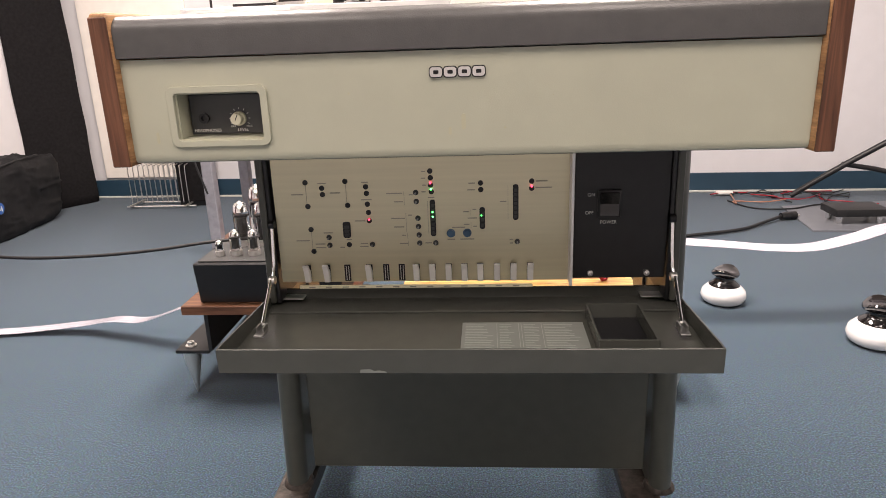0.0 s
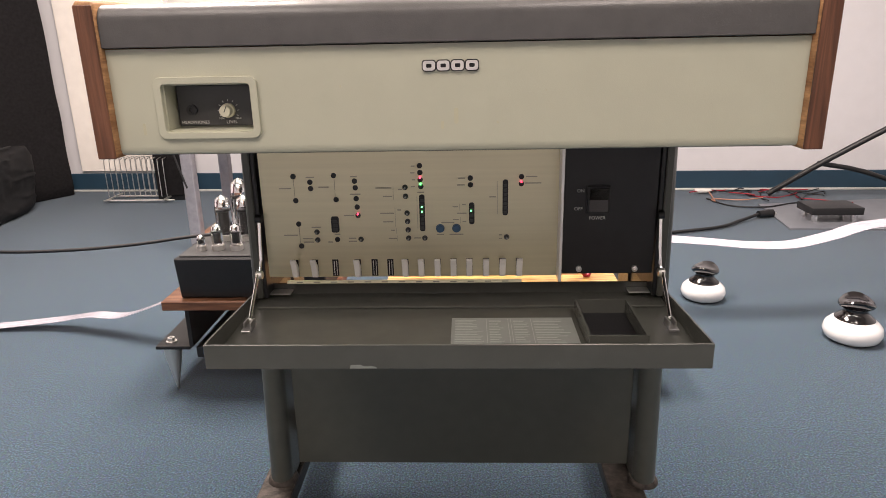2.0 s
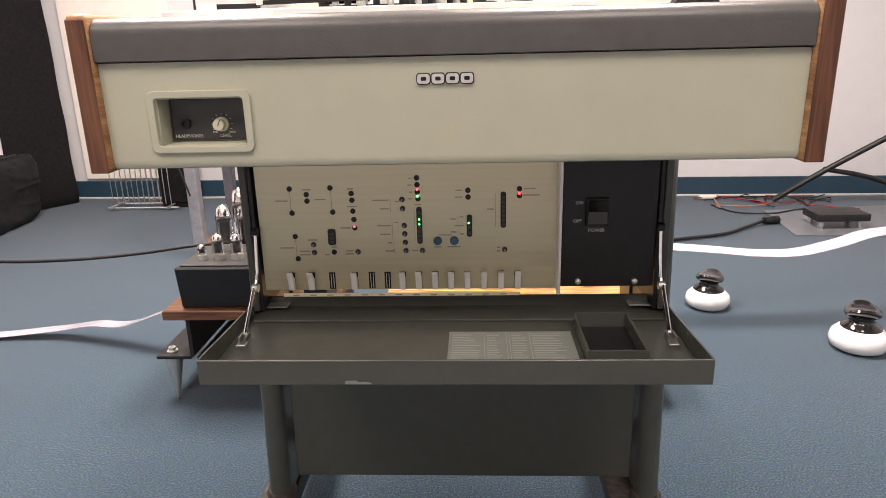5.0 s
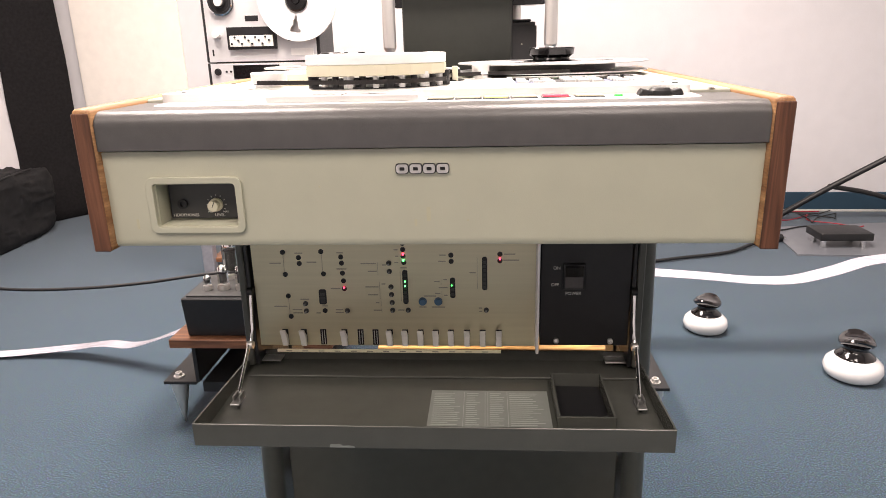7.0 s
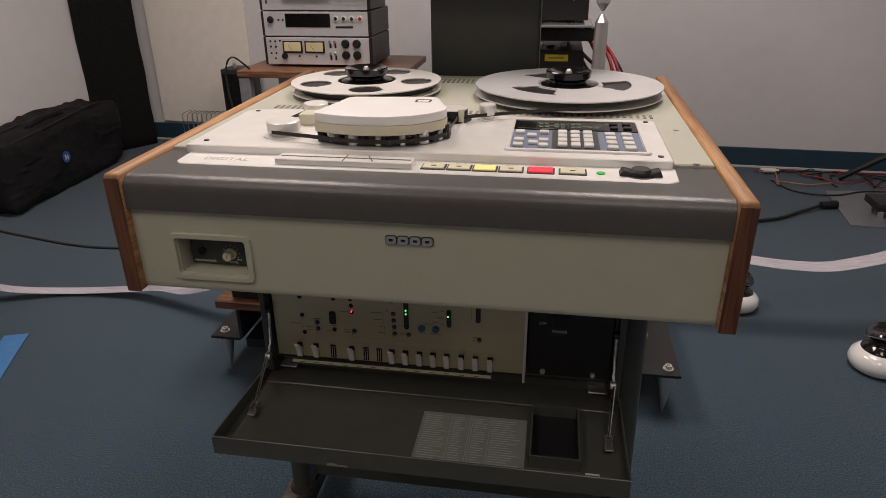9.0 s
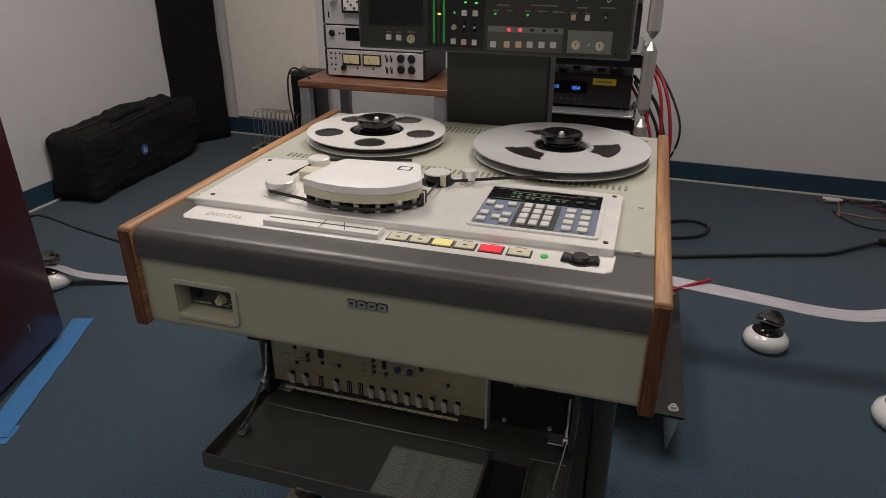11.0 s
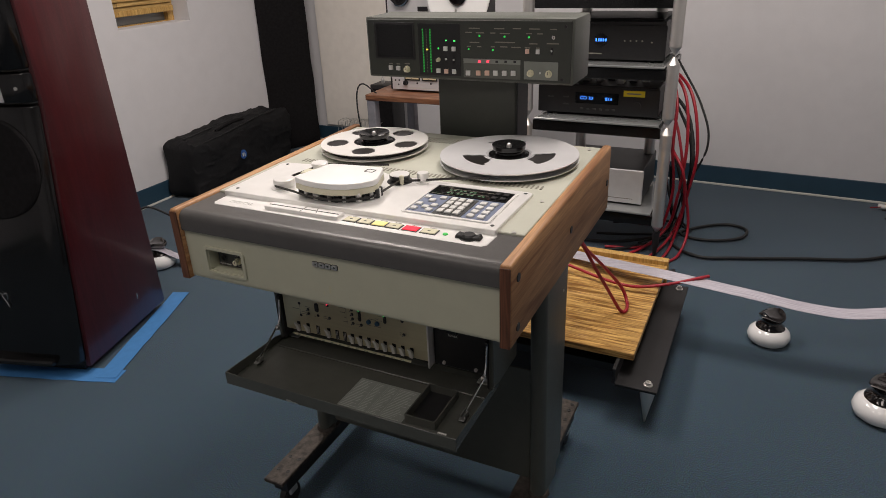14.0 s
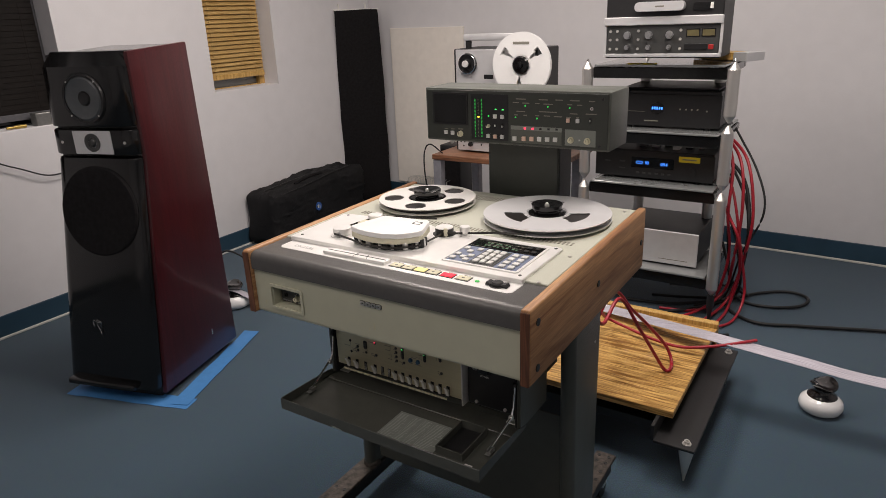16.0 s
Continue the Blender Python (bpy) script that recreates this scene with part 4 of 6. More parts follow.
    for X, Y, r in ((742, 284, 0.0085), (823, 287, 0.0085), (208, 270, 0.0085), (352, 230, 0.005)):
        kn = part("rotary_knob", merge(cyl((bx(X), 0.6960, bz(X, Y)), r, 0.003, "-y", 20), cyl((bx(X), 0.693, bz(X, Y)), r * 0.75, 0.009, "-y", 20, bev=0.0006)), CREAMKEY, mb, "cream rotary knob", smooth=30)
        part("knob_pointer", box(bx(X) - 0.0005, bx(X) + 0.0005, 0.6834, 0.6842, bz(X, Y) - 0.001, bz(X, Y) + r * 0.7), INK, kn)
    for X, Y in ((785, 285), (833, 197), (384, 230), (418, 233)):
        front("slide_switch", X - 5, X + 5, Y - 14, Y + 14, BLACK, 0.001)
        front("slide_tip", X - 3, X + 3, Y - 6, Y + 2, KEYW, 0.005)
    part("phones_jack", lathe((bx(838), 0.6965, bz(838, 142)), [(0.002, -0.001), (0.0024, 0.001), (0.004, 0.001), (0.0042, 0)], 16, "-y"), STEEL, mb)
    for X, Y, w in ((505, 104, 22), (482, 120, 14), (528, 122, 16), (606, 106, 20), (580, 123, 10), (628, 125, 20), (675, 106, 16), (756, 108, 24), (732, 126, 12), (780, 127, 12), (838, 110, 14), (836, 166, 26), (505, 160, 20), (482, 176, 8), (525, 177, 8), (628, 160, 40), (580, 178, 8), (624, 178, 14), (672, 180, 18), (752, 166, 18), (726, 182, 12), (772, 183, 8), (350, 120, 10), (404, 92, 8), (387, 100, 8), (420, 100, 8), (350, 170, 10), (384, 172, 8), (419, 172, 10), (350, 205, 14), (384, 212, 10), (418, 214, 8), (350, 262, 10), (384, 262, 10), (418, 264, 10), (135, 248, 8), (168, 249, 8), (208, 248, 12), (478, 236, 10), (594, 258, 16), (478, 256, 18), (785, 246, 40), (285, 90, 10), (318, 90, 12)):
        front("bridge_caption", X - w, X + w, Y - 2, Y + 2, GREYLEG, 0.0008, bev=0)
    for X, Y in ((898, 100), (885, 318)):
        part("front_screw", cyl((bx(X), 0.6968, bz(X, Y) if Y < 200 else 1.071), 0.0035, 0.002, "-y", 12), BLACK, mb)


build_recorder()
TALL = ("head_cover", "guide_roller", "roller_arm", "tape_run")
STRIP = ("key_strip", "edit_block", "key_surround", "transport_key", "key_caption", "ready_lamp", "shuttle_knob", "legend")
COMPARTMENT = ("control_panel", "electronics_case", "label_strip", "power_panel", "divider", "cheek", "outer_cheek", "stay")
PEDESTAL = ("side_post", "side_sheet", "front_sheet", "rear_brace", "foot_bar")
BOX = ("front_panel", "front_cap", "side_panel", "rear_panel", "bottom_panel")


def seat(kind, x, y, z):
    """Carries a part from the drawing's levels to its place on the machine."""
    if kind == "bridge_stem":
        return -0.279 + (x + 0.312) * 0.965, y - 0.014, 1.068 + (z - 1.0575) * 1.024
    if kind == "meter_bridge":
        return -0.279 + (x + 0.312) * 0.965, y - 0.0535, 1.068 + (z - 1.0575) * 1.024
    if kind in BOX:
        return x, y, z - 0.062
    if kind == "tray_door":
        return x * 0.985 + 0.002, -0.044 + (y + 0.0515) * 1.10, z - 0.0635
    if kind in COMPARTMENT:
        return x * 0.98 + 0.003, y + 0.019, z - 0.0565
    if kind in PEDESTAL:
        return x + (0.010 if x > 0 else 0.0), y + (0.010 if kind == "foot_bar" else 0.058), z * 0.925
    if kind in STRIP:
        return x + 0.003, y - 0.003, z - 0.0475
    if kind in TALL:
        return x, y, 0.9235 + (z - 0.9615) * 0.72
    if kind == "keypad":
        return x + 0.007, y - 0.006, z - 0.0375
    return x, y if y < 0.30 else 0.30 + (y - 0.30) * 1.30, z - (0.0375 if kind in ("transport_plate", "plate_screw") else 0.0405 - 0.007 * y)


for top in rec.children:
    for ob in [top] + list(top.children_recursive):
        for v in ob.data.vertices:
            v.co = seat(top.name.split(".")[0], *v.co)


def reel(name, x, y, r, holes, metal, label):
    """A flanged tape reel lying on its turntable, with openings in the flange."""
    th = thing(name, label, "tape reel")
    z0 = 0.9205

    def flange(z, h):
        out = bmesh.new()
        n = 120
        inner = 0.052
        if holes == 5:
            hr, hd, cuts = 0.0270, 0.0925, [radians(-4 + 72 * k) for k in range(5)]
        else:
            hr, hd, cuts = 0.0, 0.0, [radians(-128 + 120 * k) for k in range(3)]

        def solid_at(px, py):
            d, a = math.hypot(px, py), math.atan2(py, px)
            if holes == 5:
                return all(math.hypot(px - hd * math.cos(c), py - hd * math.sin(c)) > hr for c in cuts)
            for c in cuts:
                da = (a - c + math.pi) % (2 * math.pi) - math.pi
                if 0.058 < d < 0.105 and abs(da) < 0.34 + (d - 0.057) * 2.2:
                    return False
            return True

        rad = [inner + (r - inner) * k / 44 for k in range(45)]
        verts = [[None] * n for _ in rad]
        for i, q in enumerate(rad):
            for k in range(n):
                a = 2 * math.pi * k / n
                verts[i][k] = out.verts.new((x + q * math.cos(a), y + q * math.sin(a), z))
        for i in range(44):
            for k in range(n):
                a, q = 2 * math.pi * (k + 0.5) / n, (rad[i] + rad[i + 1]) / 2
                if solid_at(q * math.cos(a), q * math.sin(a)):
                    j = (k + 1) % n
                    out.faces.new((verts[i][k], verts[i + 1][k], verts[i + 1][j], verts[i][j]))
        bmesh.ops.delete(out, geom=[v for v in out.verts if not v.link_faces], context="VERTS")
        for _ in range(2):
            edge = [v for v in out.verts if any(len(e.link_faces) == 1 for e in v.link_edges) and 0.055 < math.hypot(v.co.x - x, v.co.y - y) < r - 0.004]
            bmesh.ops.smooth_vert(out, verts=edge, factor=0.5, use_axis_x=True, use_axis_y=True)
        ret = bmesh.ops.extrude_face_region(out, geom=out.faces[:])
        bmesh.ops.translate(out, verts=[v for v in ret["geom"] if isinstance(v, bmesh.types.BMVert)], vec=(0, 0, h))
        bmesh.ops.recalc_face_normals(out, faces=out.faces)
        return out

    part("turntable", cyl((x, y, z0), 0.07, 0.006, "z", 40), BLACK, th)
    part("lower_flange", flange(z0 + 0.006, 0.0018), metal, th)
    part("upper_flange", flange(z0 + 0.0195, 0.0018), metal, th)
    part("wound_tape", lathe((x, y, z0), [(0.058, 0.0082), (0.106 if holes == 3 else 0.118, 0.0082), (0.106 if holes == 3 else 0.118, 0.0190), (0.058, 0.0190)], 64), TAPE, th, "dark brown wound tape", smooth=40)
    part("reel_hub", lathe((x, y, z0), [(0.059, 0.008), (0.059, 0.0195), (0.050, 0.0197), (0.050, 0.0150), (0.03, 0.0150)], 48), metal if holes == 3 else BLACK, th, smooth=30)
    kn = part("hub_clamp", lathe((x, y, z0), [(0.046, 0.014), (0.046, 0.021), (0.040, 0.023), (0.031, 0.024), (0.030, 0.027), (0.037, 0.032), (0.0385, 0.042), (0.037, 0.0435), (0.030, 0.0425), (0.010, 0.036), (0.0, 0.036)], 48), GLOSSB, th, "glossy black hub clamp", smooth=30)
    part("clamp_pin", lathe((x, y, z0), [(0.006, 0.036), (0.0055, 0.041), (0.003, 0.045), (0, 0.0455)], 16), STEEL, kn, smooth=50)
    return th


reel("tape_reel", 0.176, 0.487, 0.158, 3, REELALU, "grey aluminium tape reel with three wide flange openings")
reel("tape_reel", -0.180, 0.485, 0.1335, 5, REELWHITE, "white metal tape reel with round flange holes")

# ---- loudspeaker on its taped outline ----


def lean_front(bm):
    """The bass front leans back; the upper modules stand upright on it."""
    for v in bm.verts:
        v.co.y += 0.15 * min(v.co.z, 0.95) / 0.95 - 0.035
    return bm


def bowed_front(x, y0, y1, z0, z1, cr, bev, fold=None):
    """A module whose front corners curve back to the sides."""
    pts = [(x, y1)] + [(x - cr + cr * math.cos(radians(a)), y0 + 0.9 * cr - 0.9 * cr * math.sin(radians(a))) for a in range(0, 91, 15)]
    bm = prism(pts + [(-px, py) for px, py in reversed(pts)], "z", z0, z1)
    if fold:
        bmesh.ops.bisect_plane(bm, geom=bm.verts[:] + bm.edges[:] + bm.faces[:], plane_co=(0, 0, fold), plane_no=(0, 0, 1))
        for v in bm.verts:
            if v.co.z > fold + 0.001 and v.co.y < y1 - 0.01:
                v.co.y += (v.co.z - fold) * 0.85
    rim = [e for e in bm.edges if abs(e.verts[0].co.z - e.verts[1].co.z) < 1e-5 and min(abs(e.verts[0].co.z - z0), abs(e.verts[0].co.z - z1)) < 1e-4]
    bmesh.ops.bevel(bm, geom=rim, offset=bev, segments=2, affect="EDGES", profile=0.5)
    bmesh.ops.recalc_face_normals(bm, faces=bm.faces)
    return bm


def build_speaker():
    sp = thing("loudspeaker", "tall floor loudspeaker with dark red sides and gloss black front", "loudspeaker", (-1.606, 0.272, 0), 16.5)
    for s in (-1, 1):
        a, b = sorted((s * 0.222, s * 0.200))
        f = 0.0 if s > 0 else 0.05
        side = prism([(0.012 + f, 0.030), (0.145 + f, 0.95), (0.145 + 2 * f, 1.335 - 0.3 * f), (0.485, 1.352 - 0.4 * f), (0.518, 0.030)], "x", a, b, 0.006, 2)
        part("side_panel", side, CHERRY, sp, "dark red lacquered side panel", smooth=30)
    core = prism([(0.02, 0.030), (0.15, 0.95), (0.15, 1.328), (0.480, 1.346), (0.505, 0.030)], "x", -0.199, 0.199)
    for v in core.verts:
        if v.co.y > 0.3:
            v.co.x *= 0.98
    part("cabinet", core, GLOSSB, sp)
    low = lean_front(bowed_front(0.208, 0.0, 0.075, 0.055, 0.957, 0.05, 0.008))
    lw = part("woofer_module", low, GLOSSB, sp, "gloss black bass front", smooth=30)
    gr = lathe((0, 0, 0), [(0.172, 0), (0.172, 0.008), (0.166, 0.012), (0, 0.014)], 48, "-y")
    bmesh.ops.transform(gr, matrix=pose(0, 0.0860, 0.757, -9.0), verts=gr.verts)
    part("woofer_grille", gr, CLOTH, lw, "round black cloth grille", smooth=30)
    band = part("tweeter_module", lean_front(bowed_front(0.213, -0.005, 0.08, 0.969, 1.062, 0.06, 0.006)), GLOSSB, sp, "gloss black tweeter band", smooth=30)
    pl = box(-0.085, 0.085, -0.003, 0.001, -0.043, 0.043, 0.001, 1)
    bmesh.ops.transform(pl, matrix=pose(0, 0.1100, 1.0155), verts=pl.verts)
    part("tweeter_plate", pl, SILVERBOX, band, "brushed silver plate")
    tw = lathe((0, 0, 0), [(0.034, 0.003), (0.034, 0.006), (0.028, 0.006), (0.020, 0.003), (0.015, 0.003), (0.010, 0.008), (0, 0.010)], 28, "-y")
    bmesh.ops.transform(tw, matrix=pose(0, 0.1100, 1.0155), verts=tw.verts)
    part("tweeter", tw, DARKP, band, smooth=30)
    for x in (-0.140, 0.140):
        sc = cyl((0, 0.002, 0), 0.0055, 0.004, "-y", 16)
        bmesh.ops.transform(sc, matrix=pose(x, 0.1100, 1.0155), verts=sc.verts)
        part("fixing_screw", sc, STEEL, band)
    head = lean_front(bowed_front(0.213, -0.010, 0.12, 1.074, 1.338, 0.065, 0.007, 1.288))
    hd = part("midrange_module", head, GLOSSB, sp, "gloss black sloping top module", smooth=30)
    cone = mat("grey_cone", (0.075, 0.082, 0.088), 0.34, var=0.1, scale=60)
    for prof, m, nm in (([(0.092, -0.002), (0.092, 0.004), (0.088, 0.010), (0.080, 0.010), (0.079, 0.0)], BLACK, "driver_ring"), ([(0.080, 0.006), (0.072, 0.0105), (0.064, 0.008), (0.026, 0.0008), (0, 0.0008)], cone, "driver_cone"), ([(0.025, 0.0012), (0.022, 0.006), (0.012, 0.009), (0, 0.010)], BLACK, "dust_cap")):
        d = lathe((0, 0, 0), prof, 40, "-y")
        bmesh.ops.transform(d, matrix=pose(0, 0.1060, 1.176), verts=d.verts)
        part(nm, d, m, hd, "grey midrange cone" if nm == "driver_cone" else "", smooth=40)
    for a in (45, 135, 225, 315):
        sc = cyl((0.085 * math.cos(radians(a)), -0.0095, 0.085 * math.sin(radians(a))), 0.0032, 0.002, "-y", 10)
        bmesh.ops.transform(sc, matrix=pose(0, 0.1060, 1.176), verts=sc.verts)
        part("driver_screw", sc, STEEL, hd)
    part("plinth", box(-0.17, 0.19, 0.03, 0.49, 0.0, 0.032, 0.004, 1), BLACKM, sp)
    part("foot_ledge", lean_front(box(-0.19, 0.13, -0.022, 0.03, 0.058, 0.082, 0.008, 2)), GLOSSB, sp, "protruding black lower ledge", smooth=30)
    for o in sp.children_recursive:
        if o.name.split(".")[0] in ("side_panel", "cabinet", "woofer_module", "tweeter_module", "midrange_module"):
            o.data.transform(Matrix.Diagonal((1.045, 1, 1, 1)))
            for v in o.data.vertices:
                v.co.x = 0.232 + (v.co.x - 0.232) * (1 - 0.128 * v.co.z)
        elif o.name.split(".")[0] not in ("plinth", "foot_ledge"):
            mid = sum((v.co.z for v in o.data.vertices), 0.0) / len(o.data.vertices)
            o.data.transform(Matrix.Translation((0.038 * mid, 0, 0)))
    bd = merge(tube([(-0.018, 0, 0.0), (-0.018, 0, 0.026), (0.0, 0, 0.018), (0.016, 0, 0.024), (0.014, 0, 0.0)], 0.0016, 6, 6), tube([(-0.004, 0, 0.012), (0.012, 0, -0.012), (0.016, 0, -0.026)], 0.0016, 6, 6))
    bmesh.ops.transform(bd, matrix=pose(-0.03, 0.0075, 0.300, -9.0), verts=bd.verts)
    part("badge", bd, CHROME, lw)
    part("side_badge", box(0.2316, 0.2330, 0.345, 0.352, 0.128, 0.152), CHROME, sp)


build_speaker()


def strip_on_floor(name, a, b, w, label, z=0.0012):
    a, b = Vector(a), Vector(b)
    d = (b - a).normalized()
    n = Vector((-d.y, d.x)) * w / 2
    bm = bmesh.new()
    random.seed(int(a.x * 1000))
    k = 12
    pts = [a + (b - a) * i / k for i in range(k + 1)]
    up = [bm.verts.new((*(p + n * (1 + 0.06 * random.uniform(-1, 1))), z + 0.0012 * random.random())) for p in pts]
    lo = [bm.verts.new((*(p - n * (1 + 0.06 * random.uniform(-1, 1))), z + 0.0012 * random.random())) for p in pts]
    for i in range(k):
        bm.faces.new((lo[i], lo[i + 1], up[i + 1], up[i]))
    ret = bmesh.ops.extrude_face_region(bm, geom=bm.faces[:])
    bmesh.ops.translate(bm, verts=[v for v in ret["geom"] if isinstance(v, bmesh.types.BMVert)], vec=(0, 0, 0.0008))
    bmesh.ops.recalc_face_normals(bm, faces=bm.faces)
    return solid(name, bm, BLUETAPE, label, "tape", group="tape round the loudspeaker")


strip_on_floor("masking_tape", (-1.815, 0.205), (-1.275, 0.375), 0.078, "blue masking tape strip on the carpet before the loudspeaker")
strip_on_floor("masking_tape", (-1.315, 0.345), (-1.556, 0.945), 0.075, "blue masking tape strip on the carpet beside the loudspeaker", 0.0035)

# ---- duffel bag, column, panel along the walls ----


def soft_box(x0, x1, y0, y1, z0, z1, bev, cuts, amp, freq, seed=0.0):
    bm = box(x0, x1, y0, y1, z0, z1)
    bmesh.ops.subdivide_edges(bm, edges=bm.edges[:], cuts=cuts, use_grid_fill=True)
    c = Vector(((x0 + x1) / 2, (y0 + y1) / 2, (z0 + z1) / 2))
    h = Vector(((x1 - x0) / 2, (y1 - y0) / 2, (z1 - z0) / 2))
    for v in bm.verts:
        d = v.co - c
        q = Vector([max(-h[i] + bev, min(h[i] - bev, d[i])) for i in range(3)])
        o = d - q
        if o.length > bev:
            o = o.normalized() * bev
        v.co = c + q + o
        n = noise.noise_vector(v.co * freq + Vector((seed, 0, 0)))
        v.co += Vector((n.x, n.y, n.z * 0.7)) * amp
        v.co.z = max(v.co.z, z0)
    return bm


def build_bag():
    bag = thing("duffel_bag", "large black nylon duffel bag lying on the carpet", "bag")
    bag.matrix_basis = pose(-2.335, 1.897, 0, 0, 0, 4.2) @ Matrix.Diagonal((0.86, 1.14, 1.12, 1))
    b = soft_box(-0.315, 0.0, 0.0, 0.80, 0.0, 0.335, 0.055, 40, 0.020, 6.5)
    for v in b.verts:
        v.co.y *= 1.12
        cr = noise.noise(Vector((v.co.x * 9 + 2, v.co.y * 17, v.co.z * 11)))
        v.co.x += 0.010 * (1 - min(1, abs(cr) * 7)) * (v.co.x > -0.05)
        v.co.z += 0.009 * (1 - min(1, abs(cr) * 7)) * (v.co.z > 0.25)
        v.co.z *= 0.97 + 0.03 * (v.co.y / 0.8) - 0.03 * math.sin(v.co.y * 9) * (v.co.z > 0.2)
    part("bag_body", b, NYLON, bag, smooth=60)
    part("zip", tube([(-0.15, 0.06, 0.324), (-0.15, 0.3, 0.332), (-0.15, 0.55, 0.334), (-0.15, 0.74, 0.334)], 0.005, 6), RUBBER, bag)
    part("handle", tube([(-0.06, 0.24, 0.330), (-0.05, 0.32, 0.345), (-0.05, 0.44, 0.348), (-0.06, 0.54, 0.325)], 0.009, 6), CLOTH, bag)
    part("seam_piping", tube([(-0.02, 0.03, 0.30), (-0.008, 0.25, 0.312), (-0.008, 0.55, 0.335), (-0.03, 0.77, 0.335)], 0.004, 6), RUBBER, bag)
    dd = cyl((0.003, 0.375, 0.160), 0.026, 0.012, "x", 24)
    emb = part("emblem", dd, mat("blue_emblem", (0.03, 0.10, 0.35), 0.5), bag, "round blue emblem with white bars")
    part("emblem_bar", box(0.0152, 0.0165, 0.362, 0.372, 0.150, 0.172), LEGEND, emb)
    part("emblem_bar", box(0.0152, 0.0165, 0.380, 0.386, 0.146, 0.168), LEGEND, emb)


build_bag()

col = thing("acoustic_column", "tall narrow column wrapped in black cloth", "acoustic panel")
col.matrix_basis = pose(-2.600, 2.925, 0, 0, 0, 60.5)
cb = soft_box(0.0, 0.376, 0.0, 0.11, 0.0, 1.470, 0.015, 22, 0.008, 4.0, 3.0)
for v in cb.verts:
    u = (v.co.x - 0.188) / 0.188
    v.co.x -= 0.55 * max(0.0, v.co.y) * u
    v.co.x += (0.9 - v.co.z) * 0.012 * u
part("cloth_wrap", cb, CLOTH, col, smooth=60)
part("top_board", prism([(0.008, 0.006), (0.368, 0.006), (0.315, 0.10), (0.06, 0.10)], "z", 1.467, 1.478, 0.002, 1), WHITEP, col, "thin white top board")
for x in (0.06, 0.27):
    part("peg", cyl((x, 0.03, 1.478), 0.006, 0.035, "z", 10), WHITEP, col)

solid("wall_panel", along_north(box(-2.40, -1.73, Y1 - 0.020, Y1 - 0.003, 0.13, 1.328, 0.002, 1)), BOARD_WHITE, "large cream fabric panel leaning flat on the wall", "wall panel")


def build_wire_rack():
    wr = thing("wire_rack", "low chrome wire record rack on the carpet", "wire rack")
    wr.matrix_basis = pose(0.085, 0.045, 0) @ Matrix.Diagonal((1.2, 1.24, 1.2, 1))
    for k in range(12):
        x = -1.80 + k * 0.026
        part("wire_hoop", tube([(x, 2.40, 0.03), (x, 2.402, 0.19), (x, 2.415, 0.212), (x, 2.48, 0.212), (x, 2.495, 0.19), (x, 2.495, 0.03)], 0.0022, 5, 3), STEEL, wr)
    for y in (2.40, 2.495):
        part("base_rail", tube([(-1.83, y, 0.012), (-1.48, y, 0.012)], 0.005, 6, 2, False), STEEL, wr)
    for x in (-1.80, -1.52):
        part("cross_rail", tube([(x, 2.36, 0.02), (x, 2.52, 0.02)], 0.005, 6, 2, False), STEEL, wr)


build_wire_rack()
bs = thing("small_speaker", "small black speaker box standing by the table", "loudspeaker")
part("cabinet", box(-1.815, -1.640, 3.08, 3.24, 0.0, 0.515, 0.006, 2), BLACKM, bs, smooth=30)
part("grille", box(-1.807, -1.648, 3.073, 3.0805, 0.03, 0.49, 0.003, 1), CLOTH, bs)
solid("glass_bottle", lathe((-1.757, 3.16, 0.515), [(0, 0), (0.012, 0), (0.012, 0.025), (0.004, 0.034), (0.004, 0.045), (0, 0.045)], 16), STEEL, "small bright bottle standing on the speaker box", "bottle", smooth=40)

# ---- windows ----


def build_window(n, y0, y1, z0, z1, slat, frame_mat, tilt, light, drop):
    w = thing("window_%d" % n, "recessed window with yellow wooden blind" if light else "recessed window with dark closed blind", "window", kind="structure")
    xo = X0 - 0.13
    outer, inner = rounded(y0, y1, z0, z1, 0.001), rounded(y0 + 0.045, y1 - 0.045, z0 + 0.008, z1 - 0.045, 0.001)
    fr = part("window_frame", plate_hole(outer, inner, "x", xo - 0.05, xo), frame_mat, w)
    part("pane", box(xo - 0.04, xo - 0.034, y0 + 0.045, y1 - 0.045, z0 + 0.008, z1 - 0.045), GLOSSB if not light else SMOKE, fr)
    bl = part("blind_rail", box(xo + 0.004, xo + 0.032, y0 + 0.02, y1 - 0.02, drop, drop + 0.032, 0.003, 1), frame_mat, w)
    k, z = 0, drop + 0.045
    while z < z1 - 0.02:
        s = box(xo + 0.016 - 0.021, xo + 0.016 + 0.021, y0 + 0.022, y1 - 0.022, -0.0014, 0.0014)
        bmesh.ops.transform(s, matrix=pose(xo + 0.016, 0, z, 0, tilt, 0) @ pose(-xo - 0.016, 0, 0), verts=s.verts)
        part("blind_slat", s, slat, bl)
        z += 0.0262
    for y in (y0 + 0.10, y1 - 0.10):
        part("blind_cord", tube([(xo + 0.041, y, drop), (xo + 0.041, y, z1)], 0.0009, 5, 2, False), slat, bl)
    part("window_sill", box(X0 - 0.21, X0 - 0.003, y0 + 0.001, y1 - 0.001, z0 - 0.02, z0 + 0.003, 0.002, 1), WALL, w)


